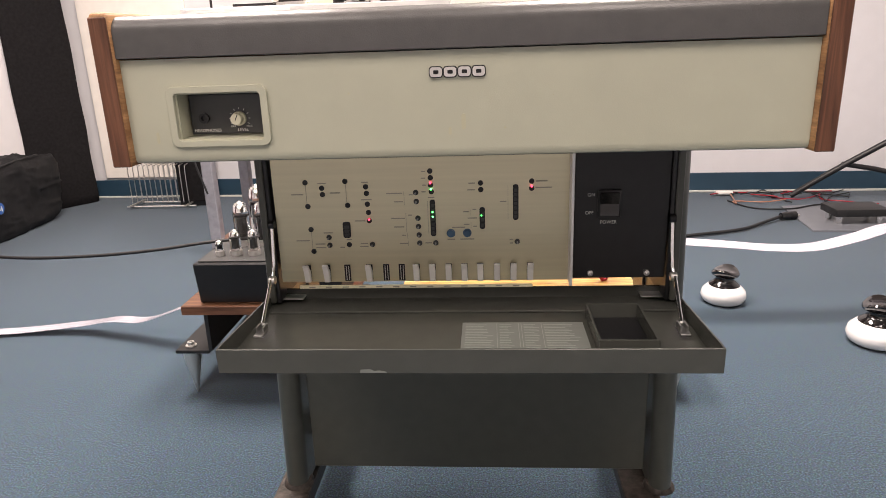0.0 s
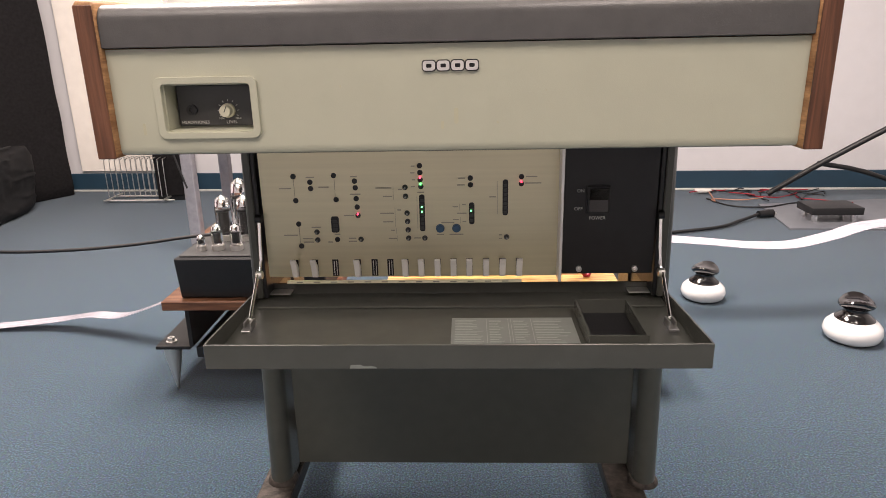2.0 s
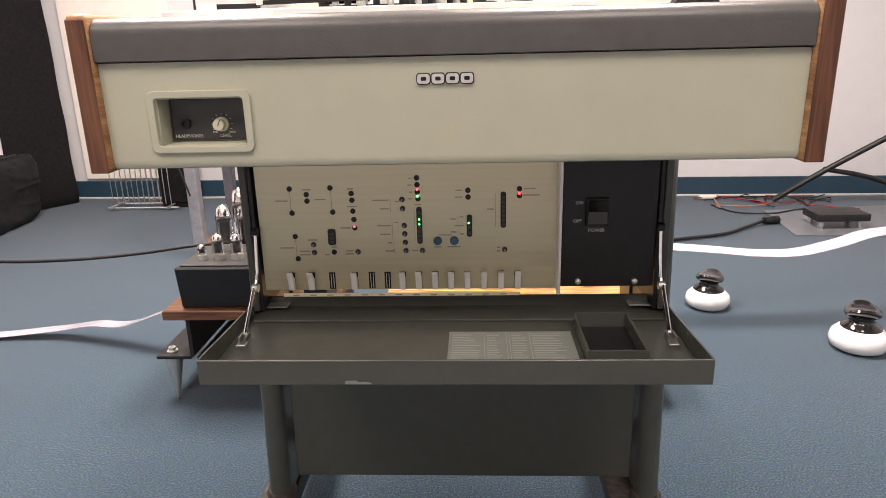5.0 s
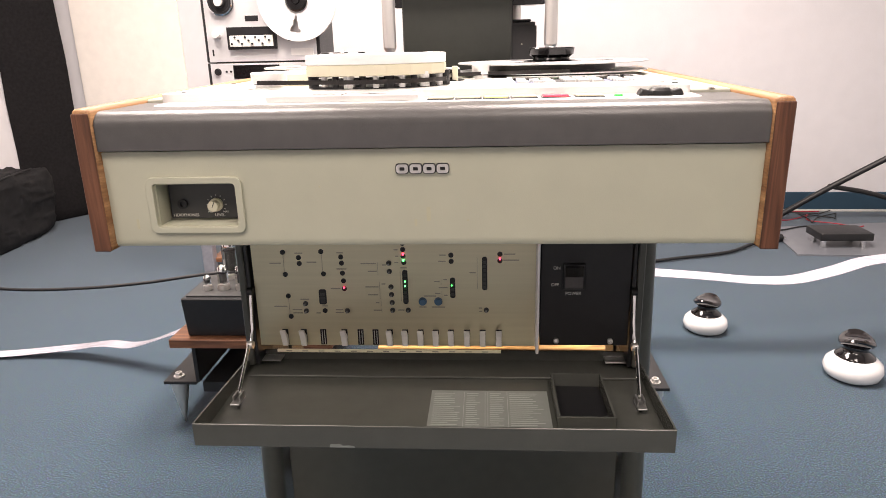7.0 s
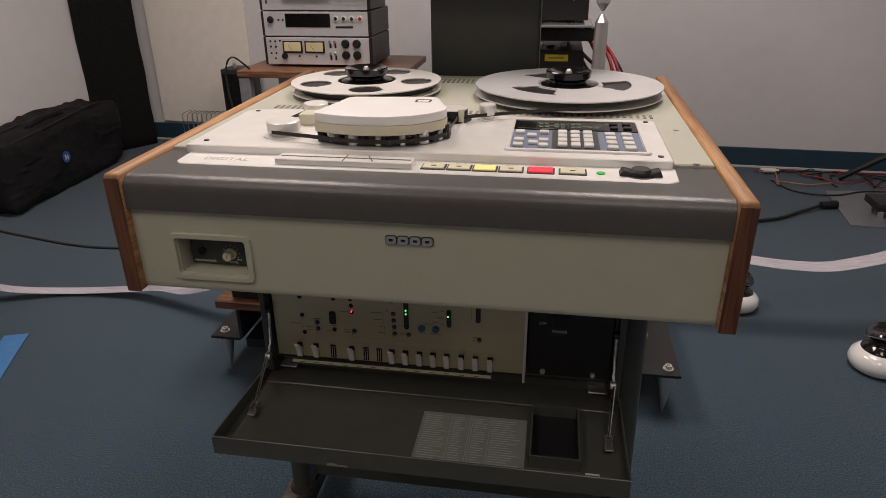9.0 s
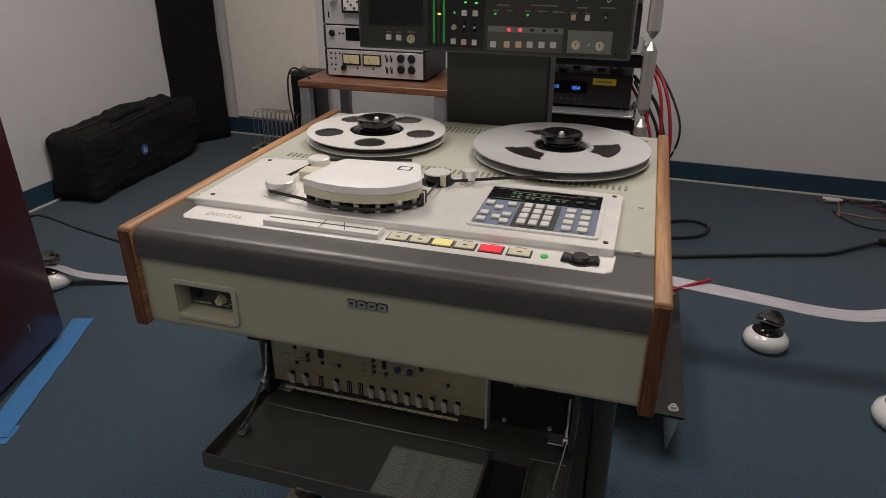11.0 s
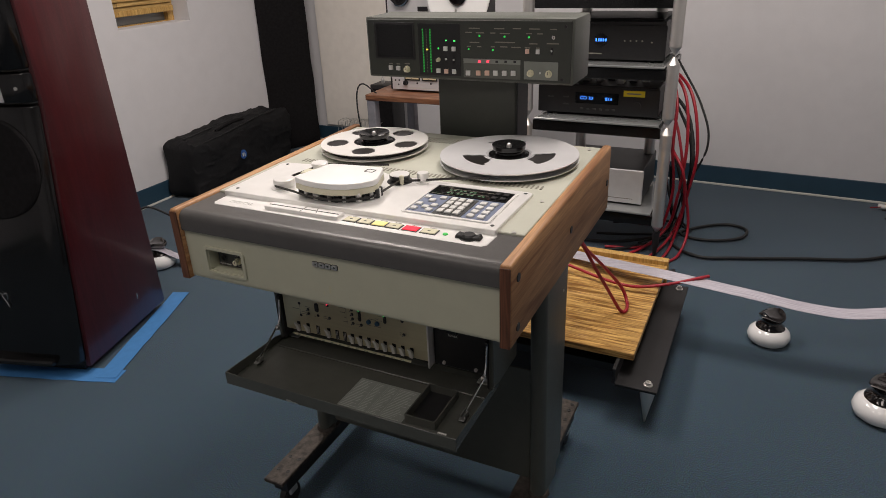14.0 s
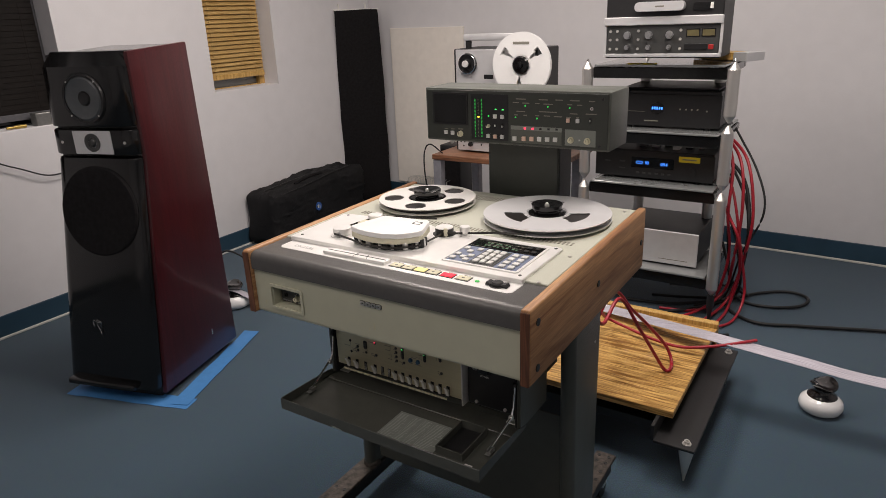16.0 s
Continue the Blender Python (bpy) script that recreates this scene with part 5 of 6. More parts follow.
build_window(1, *WIN[1], BLINDY, PINE, 56, True, 1.072)
DARKSLAT = mat("dark_brown_slat", (0.008, 0.006, 0.005), 0.7, spec=0.2, var=0.2, scale=40)
build_window(2, *WIN[0], DARKSLAT, mat("grey_frame", (0.10, 0.10, 0.11), 0.5), 84, False, 1.0)
solid("metal_box", box(-2.685, -2.63, 0.715, 0.80, 0.971, 1.033, 0.004, 2), DULLST, "small grey metal box on the window sill", "box")
solid("connector", merge(cyl((-2.65, 0.62, 0.980), 0.009, 0.05, "y", 12), cyl((-2.65, 0.58, 0.980), 0.006, 0.04, "y", 12)), BRASS, "small brass connector lying on the window sill", "connector", smooth=40)
solid("sill_cable", tube([(-2.605, 0.40, 0.972), (-2.585, 0.45, 0.86), (-2.580, 0.58, 0.785), (-2.580, 0.68, 0.738), (-2.585, 0.78, 0.735), (-2.592, 0.92, 0.765)], 0.004, 6), RUBBER, "thin black cable looping down the wall", "cable", smooth=60)

# ---- side table with tape deck stack ----
STACK = pose(-0.0206, 0.087, -0.042) @ Matrix.Scale(1.12, 4)


def build_table():
    tb = thing("side_table", "walnut-topped side table with grey metal legs", "table")
    tb.matrix_basis = STACK
    part("tabletop", box(-1.06, -0.40, 1.76, 2.22, 0.622, 0.648, 0.003, 1), WALNUTB, tb, "walnut top")
    part("lower_shelf", box(-1.03, -0.43, 1.79, 2.19, 0.085, 0.107, 0.003, 1), WALNUTB, tb)
    for x in (-1.035, -0.455):
        for y in (1.785, 2.165):
            part("leg", box(x - 0.022, x + 0.022, y - 0.022, y + 0.022, 0.0375, 0.622, 0.004, 1), mat("grey_leg", (0.30, 0.30, 0.33), 0.45, metal=0.4) if "grey_leg" not in bpy.data.materials else bpy.data.materials["grey_leg"], tb)


build_table()
solid("table_lamp_cord", tube([(-1.163, 2.10, 0.686), (-1.208, 2.047, 0.742), (-1.241, 2.036, 0.697), (-1.236, 2.025, 0.574), (-1.208, 2.025, 0.428), (-1.174, 2.03, 0.294)], 0.004, 6), RUBBER, "thin black cable bowing off the table edge", "cable", smooth=60)
XA, XB, YF = -0.985, -0.545, 1.875


def fpart(name, x0, x1, z0, z1, m, parent, proud=0.003, bev=0.0008, label=""):
    return part(name, box(x0, x1, YF - proud, YF + 0.001, z0, z1, bev, 1), m, parent, label)


def round_knob(name, x, z, r, d, m, parent, y=None, label=""):
    y = YF if y is None else y
    return part(name, merge(cyl((x, y, z), r, d * 0.4, "-y", 24), cyl((x, y - d * 0.4, z), r * 0.8, d * 0.6, "-y", 24, bev=0.0008)), m, parent, label, smooth=30)


def build_stack():
    pre = thing("tape_preamplifier", "silver-fronted preamplifier with two amber meters", "amplifier")
    pre.matrix_basis = STACK
    part("case", box(XA, XB, YF + 0.001, YF + 0.28, 0.656, 0.762, 0.003, 1), BLACKM, pre)
    fpart("front_plate", XA + 0.012, XB - 0.012, 0.658, 0.760, SILVERBOX, pre, 0.002)
    for x0 in (-0.905, -0.815):
        mt = fpart("meter", x0, x0 + 0.080, 0.702, 0.747, BLACK, pre, 0.006)
        fpart("meter_face", x0 + 0.006, x0 + 0.074, 0.708, 0.742, VUF, mt, 0.007)
        ndl = box(-0.0006, 0.0006, YF - 0.0078, YF - 0.007, 0, 0.028)
        bmesh.ops.transform(ndl, matrix=pose(x0 + 0.04, 0, 0.708, 0, -35, 0), verts=ndl.verts)
        part("needle", ndl, INK, mt)
    for x, z in ((-0.955, 0.745), (-0.935, 0.745), (-0.955, 0.725), (-0.935, 0.725), (-0.955, 0.700), (-0.935, 0.700), (-0.94, 0.680), (-0.915, 0.747), (-0.84, 0.690), (-0.77, 0.690)):
        part("jack", cyl((x, YF, z), 0.004, 0.004, "-y", 12), BLACK, pre)
    for x, z, r in ((-0.900, 0.690, 0.012), (-0.650, 0.738, 0.016), (-0.605, 0.738, 0.016), (-0.650, 0.695, 0.016), (-0.605, 0.695, 0.016)):
        round_knob("knob", x, z, r, 0.016, BLACK, pre)
    for x in (-0.715, -0.695):
        for z in (0.735, 0.690):
            fpart("lever_switch", x, x + 0.008, z - 0.014, z + 0.010, BLACK, pre, 0.003)
            fpart("lever", x + 0.001, x + 0.007, z + 0.004, z + 0.016, CHROME, pre, 0.014)
    for x in (XA + 0.05, XB - 0.05):
        part("rubber_foot", cyl((x, YF + 0.05, 0.648), 0.016, 0.008, "z", 16), BLACK, pre)
    con = thing("tape_control_unit", "silver-fronted control unit with dark display window", "amplifier")
    con.matrix_basis = STACK
    part("case", box(XA, XB, YF + 0.001, YF + 0.28, 0.764, 0.857, 0.003, 1), BLACKM, con)
    fpart("front_plate", XA + 0.012, XB - 0.012, 0.766, 0.855, SILVERBOX, con, 0.002)
    fpart("display_window", -0.885, -0.705, 0.798, 0.848, GLOSSB, con, 0.004)
    round_knob("knob", -0.945, 0.825, 0.013, 0.014, BLACK, con)
    for x, m in ((-0.682, BLACK), (-0.650, BLACK), (-0.618, BLACK), (-0.586, mat("red_button", (0.35, 0.03, 0.02), 0.4))):
        round_knob("ring_button", x, 0.830, 0.0125, 0.008, ALU, con)
        round_knob("button_centre", x, 0.830, 0.008, 0.010, m, con)
    fpart("label_window", -0.685, -0.615, 0.795, 0.803, BLACK, con, 0.003)
    for x in (-0.912, -0.895):
        part("jack", cyl((x, YF, 0.825), 0.004, 0.004, "-y", 12), BLACK, con)
    dk = thing("upright_tape_deck", "upright silver reel-to-reel deck with a single reel", "tape deck")
    dk.matrix_basis = STACK
    part("case", box(XA, XB, YF + 0.001, YF + 0.24, 0.859, 1.141, 0.004, 1), BLACKM, dk)
    fpart("front_plate", XA + 0.012, XB - 0.012, 0.861, 1.139, SILVERBOX, dk, 0.002, label="brushed silver front plate")
    hd = fpart("head_window", -0.890, -0.705, 0.905, 0.985, BLACK, dk, 0.018)
    fpart("head_cover", -0.880, -0.715, 0.915, 0.955, LEGEND, hd, 0.022)
    for k in range(12):
        part("head_part", cyl((-0.872 + k * 0.013, YF - 0.020, 0.925 + 0.012 * (k * 5 % 3)), 0.004, 0.006, "-y", 10), BLACK, hd)
    for x, z in ((-0.930, 0.962), (-0.672, 0.975)):
        round_knob("tape_roller", x, z, 0.018, 0.03, ALU, dk)
    fpart("counter", -0.820, -0.770, 1.005, 1.025, BLACK, dk, 0.003)
    for x, z in ((-0.955, 0.895), (-0.66, 0.945)):
        fpart("lever_slot", x - 0.003, x + 0.003, z - 0.012, z + 0.012, BLACK, dk, 0.004)
    fpart("name_plate", -0.655, -0.570, 0.880, 0.905, ALU, dk, 0.005)
    turn = part("turntable_hub", lathe((-0.905, YF, 1.075), [(0.048, 0.002), (0.048, 0.012), (0.044, 0.015), (0.036, 0.015), (0.034, 0.012), (0.022, 0.012), (0.020, 0.024), (0.010, 0.028), (0, 0.028)], 36, "-y"), BLACK, dk, "empty reel hub with bright ring", smooth=30)
    part("hub_ring", lathe((-0.905, YF - 0.0125, 1.075), [(0.047, 0), (0.049, 0.004), (0.044, 0.006), (0.043, 0)], 36, "-y"), CHROME, turn, smooth=40)
    part("hub_cap", cyl((-0.905, YF - 0.024, 1.075), 0.016, 0.01, "-y", 20, bev=0.001), ALU, turn, smooth=30)
    rl = thing("tape_reel", "white plastic tape reel hanging on the upright deck", "tape reel")
    rl.matrix_basis = STACK
    cx, cz = -0.610, 1.072
    for y in (YF - 0.022, YF - 0.036):
        bm = bmesh.new()
        n, rs = 96, [0.042 + 0.101 * i / 30 for i in range(31)]
        vs = [[bm.verts.new((cx + q * math.cos(2 * math.pi * k / n), y, cz + q * math.sin(2 * math.pi * k / n))) for k in range(n)] for q in rs]
        for i in range(30):
            for k in range(n):
                a = math.degrees(2 * math.pi * (k + 0.5) / n)
                q = (rs[i] + rs[i + 1]) / 2
                cut = any(abs((a - c + 180) % 360 - 180) < 3 + 11 * (q - 0.05) / 0.08 for c in (35, 145, 262)) and 0.052 < q < 0.112
                if not cut:
                    j = (k + 1) % n
                    bm.faces.new((vs[i][k], vs[i][j], vs[i + 1][j], vs[i + 1][k]))
        bmesh.ops.delete(bm, geom=[v for v in bm.verts if not v.link_faces], context="VERTS")
        ret = bmesh.ops.extrude_face_region(bm, geom=bm.faces[:])
        bmesh.ops.translate(bm, verts=[v for v in ret["geom"] if isinstance(v, bmesh.types.BMVert)], vec=(0, 0.002, 0))
        bmesh.ops.recalc_face_normals(bm, faces=bm.faces)
        part("flange", bm, HEADW, rl)
    part("reel_core", lathe((cx, YF, cz), [(0.044, 0.010), (0.044, 0.036), (0.0, 0.036)], 40, "-y"), HEADW, rl, smooth=30)
    part("hub_lock", lathe((cx, YF - 0.036, cz), [(0.040, 0), (0.040, 0.006), (0.034, 0.012), (0.016, 0.013), (0.014, 0.024), (0, 0.026)], 32, "-y"), GLOSSB, rl, "black rubber hub lock", smooth=30)
    part("maker_bar", box(cx - 0.040, cx + 0.040, YF - 0.0368, YF - 0.0360, cz + 0.090, cz + 0.101), GREYLEG, rl)
    part("shaft", cyl((cx, YF, cz), 0.006, 0.03, "-y", 12), STEEL, dk)
    hb = part("carry_bar", box(XA + 0.05, XB - 0.06, YF + 0.01, YF + 0.045, 1.178, 1.208, 0.004, 2), SILVERBOX, dk, "silver carrying bar", smooth=30)
    for x in (XA + 0.06, XB - 0.08):
        part("bar_post", box(x, x + 0.018, YF + 0.015, YF + 0.04, 1.140, 1.180), BLACKM, hb)


build_stack()

# ---- equipment rack ----
RACK = pose(0.0442, -0.0164, 0.0935) @ Matrix.Diagonal((1.041, 1.041, 1.014, 1))
GEAR = pose(0.0292, 0.0510, 0.0935) @ Matrix.Diagonal((1.041, 1.041, 1.014, 1))


def build_rack():
    rk = thing("equipment_rack", "four-shelf equipment rack on brushed steel posts", "rack")
    rk.matrix_basis = RACK
    for x0 in (-0.345, 0.263):
        for y in (1.985, 2.36):
            x = x0 if y < 2.0 else x0 * 0.55
            for z0, z1 in ((0.045, 0.526), (0.536, 0.818), (0.828, 1.075)):
                po = part("post", lathe((x, y, 0), [(0.0, z0), (0.006, z0), (0.0245, z0 + 0.030), (0.0245, z1 - 0.030), (0.006, z1), (0, z1)], 28), STEEL, rk, "brushed steel post with tapered ends", smooth=30)
            part("spike", lathe((x, y, -0.0922), [(0.0, 0.0), (0.004, 0.0), (0.016, 0.09), (0.016, 0.139), (0, 0.139)], 16), BLACKM, rk, "black cone foot")
            part("post_tip", lathe((x, y, 1.070), [(0.006, 0), (0.004, 0.012), (0, 0.02)], 12), CHROME, rk)
    for z in (1.022, 0.735, 0.490, 0.085):
        part("shelf_frame", merge(box(-0.320, 0.238, 1.985, 2.025, z - 0.018, z + 0.030, 0.003, 1), box(-0.320, 0.238, 2.38, 2.42, z, z + 0.030, 0.003, 1), box(-0.320, -0.285, 2.03, 2.375, z, z + 0.030), box(0.203, 0.238, 2.03, 2.375, z, z + 0.030)), GLOSSB, rk, "glossy dark shelf beam")
        part("shelf_panel", box(-0.312, 0.230, 1.978, 2.43, z + 0.032, z + 0.042, 0.002, 1), SMOKE, rk, "glossy smoked acrylic shelf")
        for x in (-0.25, 0.17):
            part("shelf_pad", box(x, x + 0.03, 1.99, 2.02, z + 0.030, z + 0.034), ALU, rk)


build_rack()


def front_bits(parent, y, bits):
    for nm, x0, x1, z0, z1, m, d in bits:
        part(nm, box(x0, x1, y - d, y + 0.0005, z0, z1), m, parent)


def build_gear():
    y = 1.998
    am = thing("amplifier", "black amplifier with a blue display on a rack shelf", "amplifier")
    am.matrix_basis = GEAR
    part("case", box(-0.215, 0.225, y + 0.004, y + 0.36, 0.790, 0.945, 0.003, 1), BLACKM, am)
    part("front_plate", box(-0.220, 0.230, y, y + 0.0045, 0.786, 0.930, 0.002, 1), BLACKM, am)
    part("top_cover", box(-0.20, 0.21, y + 0.03, y + 0.34, 0.946, 0.955, 0.003, 1), BLACKM, am)
    part("display", cyl((-0.035, y, 0.868), 0.030, 0.002, "-y", 6), GLOSSB, am, "dark display with blue figures")
    front_bits(am, y - 0.002, [("display_figure", -0.058 + k * 0.010, -0.052 + k * 0.010, 0.862, 0.874, LED_B, 0.0006) for k in range(5)])
    front_bits(am, y, [("button", 0.06 + k * 0.024, 0.066 + k * 0.024, 0.863, 0.869, GREYLEG, 0.003) for k in range(4)] + [("button", 0.17, 0.176, 0.858, 0.864, GREYLEG, 0.003), ("maker_bar", -0.09, -0.03, 0.808, 0.813, GREYLEG, 0.0006), ("side_bar", -0.20, -0.09, 0.850, 0.852, GREYLEG, 0.0006)])
    for x in (-0.17, 0.17):
        part("rubber_foot", cyl((x, y + 0.04, 0.777), 0.016, 0.010, "z", 14), BLACK, am)
    cd = thing("disc_player", "black disc player with a blue display and yellow label", "disc player")
    cd.matrix_basis = GEAR
    part("case", box(-0.300, 0.222, y + 0.004, y + 0.35, 0.546, 0.672, 0.003, 1), BLACKM, cd)
    part("front_plate", box(-0.305, 0.226, y, y + 0.0045, 0.543, 0.664, 0.002, 1), BLACKM, cd)
    part("display", box(-0.135, 0.055, y - 0.001, y, 0.590, 0.640), GLOSSB, cd)
    up = pose(0, 0, 0, 90, 0, 0)
    writing("display_text", "CD 10", 0.021, pose(-0.085, y - 0.0014, 0.614) @ up, LED_B, cd, "glowing blue figures")
    writing("display_text", "054", 0.021, pose(0.012, y - 0.0014, 0.612) @ up, LED_B, cd, "glowing blue figures")
    part("yellow_label", box(0.075, 0.165, y - 0.0016, y, 0.630, 0.656), YELLOWL, cd, "yellow paper label")
    part("label_bar", box(0.090, 0.150, y - 0.0019, y - 0.0015, 0.640, 0.646), GREYLEG, cd)
    part("dial", cyl((0.135, y, 0.590), 0.018, 0.008, "-y", 24, bev=0.001), BLACKM, cd, smooth=30)
    front_bits(cd, y, [("button", -0.11 + k * 0.028, -0.098 + k * 0.028, 0.562, 0.570, DARKP, 0.003) for k in range(6)] + [("slot", -0.26, -0.235, 0.610, 0.616, DARKP, 0.001), ("slot", -0.19, -0.165, 0.612, 0.618, DARKP, 0.001), ("slot", -0.19, -0.165, 0.580, 0.586, DARKP, 0.001)])
    for x in (-0.26, 0.18):
        part("rubber_foot", cyl((x, y + 0.04, 0.532), 0.016, 0.012, "z", 14), BLACK, cd)
    for k in range(6):
        part("top_part", box(-0.12 + k * 0.05, -0.09 + k * 0.05, y + 0.06 + 0.03 * (k % 3), y + 0.11 + 0.03 * (k % 3), 0.672, 0.680 + 0.008 * (k % 2), 0.002, 1), ALU if k % 2 else BLACK, cd)
    sv = thing("power_amplifier", "silver power amplifier with plain front on the lowest shelf", "amplifier")
    sv.matrix_basis = GEAR
    part("case", box(-0.205, 0.185, y + 0.004, y + 0.35, 0.140, 0.296, 0.003, 1), BLACKM, sv)
    part("front_plate", box(-0.210, 0.190, y - 0.006, y + 0.004, 0.136, 0.298, 0.003, 1), SILVERBOX, sv)
    front_bits(sv, y - 0.006, [("maker_bar", -0.11, -0.065, 0.222, 0.230, WHITEP, 0.0005), ("small_bar", 0.02, 0.15, 0.158, 0.161, GREYLEG, 0.0005)])
    for x in (-0.17, 0.15):
        part("rubber_foot", cyl((x, y + 0.04, 0.127), 0.014, 0.010, "z", 14), BLACK, sv)
    tp = thing("reel_tape_deck", "dark portable reel tape deck with silver trim on the rack", "tape deck")
    tp.matrix_basis = pose(0.028, 0.065, 0.113) @ Matrix.Diagonal((1.03, 1.0, 1.014, 1))
    y = 1.955
    part("case", box(-0.248, 0.226, y + 0.004, y + 0.22, 1.074, 1.48, 0.004, 1), BLACKM, tp)
    part("control_plate", box(-0.240, 0.218, y, y + 0.0045, 1.092, 1.208, 0.002, 1), DARKP, tp)
    part("lower_rim", box(-0.252, 0.230, y - 0.005, y + 0.004, 1.078, 1.092, 0.002, 1), SILVERBOX, tp)
    part("middle_rim", box(-0.252, 0.230, y - 0.012, y + 0.004, 1.208, 1.242, 0.003, 1), SILVERBOX, tp, "silver rim across the front")
    for x in (-0.252, 0.221):
        part("side_rim", box(x, x + 0.010, y - 0.006, y + 0.004, 1.0925, 1.2075), SILVERBOX, tp)
    for x in (-0.150, -0.060, 0.005 + 0.02):
        for z, r in ((1.168, 0.0165), (1.118, 0.0105)):
            round_knob("knob", x, z, r, 0.020, CHROME, tp, y, "silver control knob")
    for x in (-0.225, -0.195, -0.105, 0.068):
        for z in (1.185, 1.150, 1.112):
            part("jack", lathe((x, y, z), [(0.006, 0), (0.006, 0.003), (0.003, 0.003), (0.0, 0.001)], 12, "-y"), STEEL, tp)
    for x in (0.090, 0.150):
        mt = part("meter", box(x, x + 0.054, y - 0.002, y, 1.158, 1.190), GLOSSB, tp)
        part("meter_face", box(x + 0.004, x + 0.050, y - 0.0026, y - 0.0019, 1.162, 1.186), mat("dim_meter", (0.13, 0.11, 0.05), 0.4) if "dim_meter" not in bpy.data.materials else bpy.data.materials["dim_meter"], mt)
    part("key_row", box(0.085, 0.175, y - 0.006, y, 1.108, 1.132, 0.002, 1), BLACK, tp)
    part("record_key", box(0.180, 0.200, y - 0.006, y, 1.108, 1.128, 0.002, 1), mat("dull_red_key", (0.35, 0.02, 0.02), 0.4), tp, "red record key")
    part("head_cover", prism(rounded(-0.120, 0.080, 1.262, 1.300, 0.018), "y", y - 0.030, y + 0.004, 0.003, 1), SILVERBOX, tp, "rounded silver head cover", smooth=30)
    part("maker_bar", box(-0.035, 0.0, y - 0.0306, y - 0.030, 1.278, 1.284), GREYLEG, tp)
    part("counter", box(0.110, 0.180, y - 0.003, y + 0.004, 1.262, 1.290), GLOSSB, tp)
    part("paper_tag", box(0.175, 0.186, y - 0.004, y + 0.003, 1.266, 1.290), WHITEP, tp)
    for s, cx in ((-1, -0.13), (1, 0.11)):
        part("spindle", lathe((cx, y + 0.004, 1.40), [(0.045, 0), (0.045, 0.010), (0.012, 0.012), (0.010, 0.03), (0, 0.03)], 28, "-y"), BLACK, tp, smooth=30)
    solid("paper_note", box(-0.135, -0.01, 2.047, 2.09, 1.1735, 1.1755), YELLOWL, "yellow paper slip on the top shelf", "paper")
    pk = thing("wooden_plank", "short pale plank lying across the rack top", "plank")
    pk.matrix_basis = pose(0.335, 2.21, 0.1085, 0, 0, 58) @ Matrix.Translation((-0.18, -2.12, 0))
    part("plank_board", box(0.18, 0.285, 2.12, 2.42, 1.0665, 1.1000, 0.002, 1), PINE, pk)
    part("foil_wrap", box(0.178, 0.287, 2.117, 2.19, 1.0655, 1.1015, 0.001, 1), SILVERBOX, pk)


build_gear()

# ---- low amplifier stands ----


def stand(name, label, at, board, bz, wid, plate, ext=0.085):
    """A wooden board on a bent steel plate with spiked feet. Placed by its front outer corner; wid is negative towards the other side."""
    st = thing(name, label, "amplifier stand", at)
    s = 1 if wid < 0 else -1
    a, b = sorted((0.0, wid))
    part("board", box(a, b, 0.0, 0.66, bz - 0.024, bz, 0.002, 1), board, st, "striped wooden board")
    w0, w1 = sorted((s * ext, s * -0.04))
    part("side_plate", box(w0, w1, plate[0], plate[1], 0.128, 0.137, 0.001, 1), BLACKM, st, "black steel foot plate")
    u0, u1 = sorted((-s * 0.040, -s * 0.050))
    part("upright", box(u0, u1, plate[0], plate[1], 0.137, bz - 0.024), BLACKM, st)
    part("bottom_plate", box(a + 0.05, b - 0.05, 0.05, 0.55, 0.100, 0.128), BLACKM, st)
    for y in (plate[0] + 0.03, plate[1] - 0.03):
        part("spike", lathe((s * (ext - 0.03), y, 0), [(0, 0), (0.002, 0), (0.022, 0.105), (0.022, 0.128), (0, 0.128)], 20), STEEL, st, "steel cone spike", smooth=30)
        bo = part("bolt", lathe((s * (ext - 0.03), y, 0.137), [(0.014, 0), (0.014, 0.003), (0.009, 0.003), (0.009, 0.012), (0.005, 0.012), (0.004, 0.006), (0, 0.006)], 16), STEEL, st, "socket head bolt", smooth=30)
    return st


stand("amplifier_stand", "empty amplifier stand with a zebra-striped wooden board", (0.437, 0.890, 0), ZEBRA, 0.212, -0.66, (-0.066, 0.660))
solid("wooden_block", box(-0.12, 0.438, 1.553, 1.585, 0.0, 0.231, 0.003, 1), PINE, "pale pine block standing along the stand's rear edge", "wood block")
stand("amplifier_stand", "amplifier stand with a dark walnut board under the valve amplifier", (-0.741, 0.800, 0), WALNUTB, 0.274, 0.42, (0.035, 0.55), 0.050)


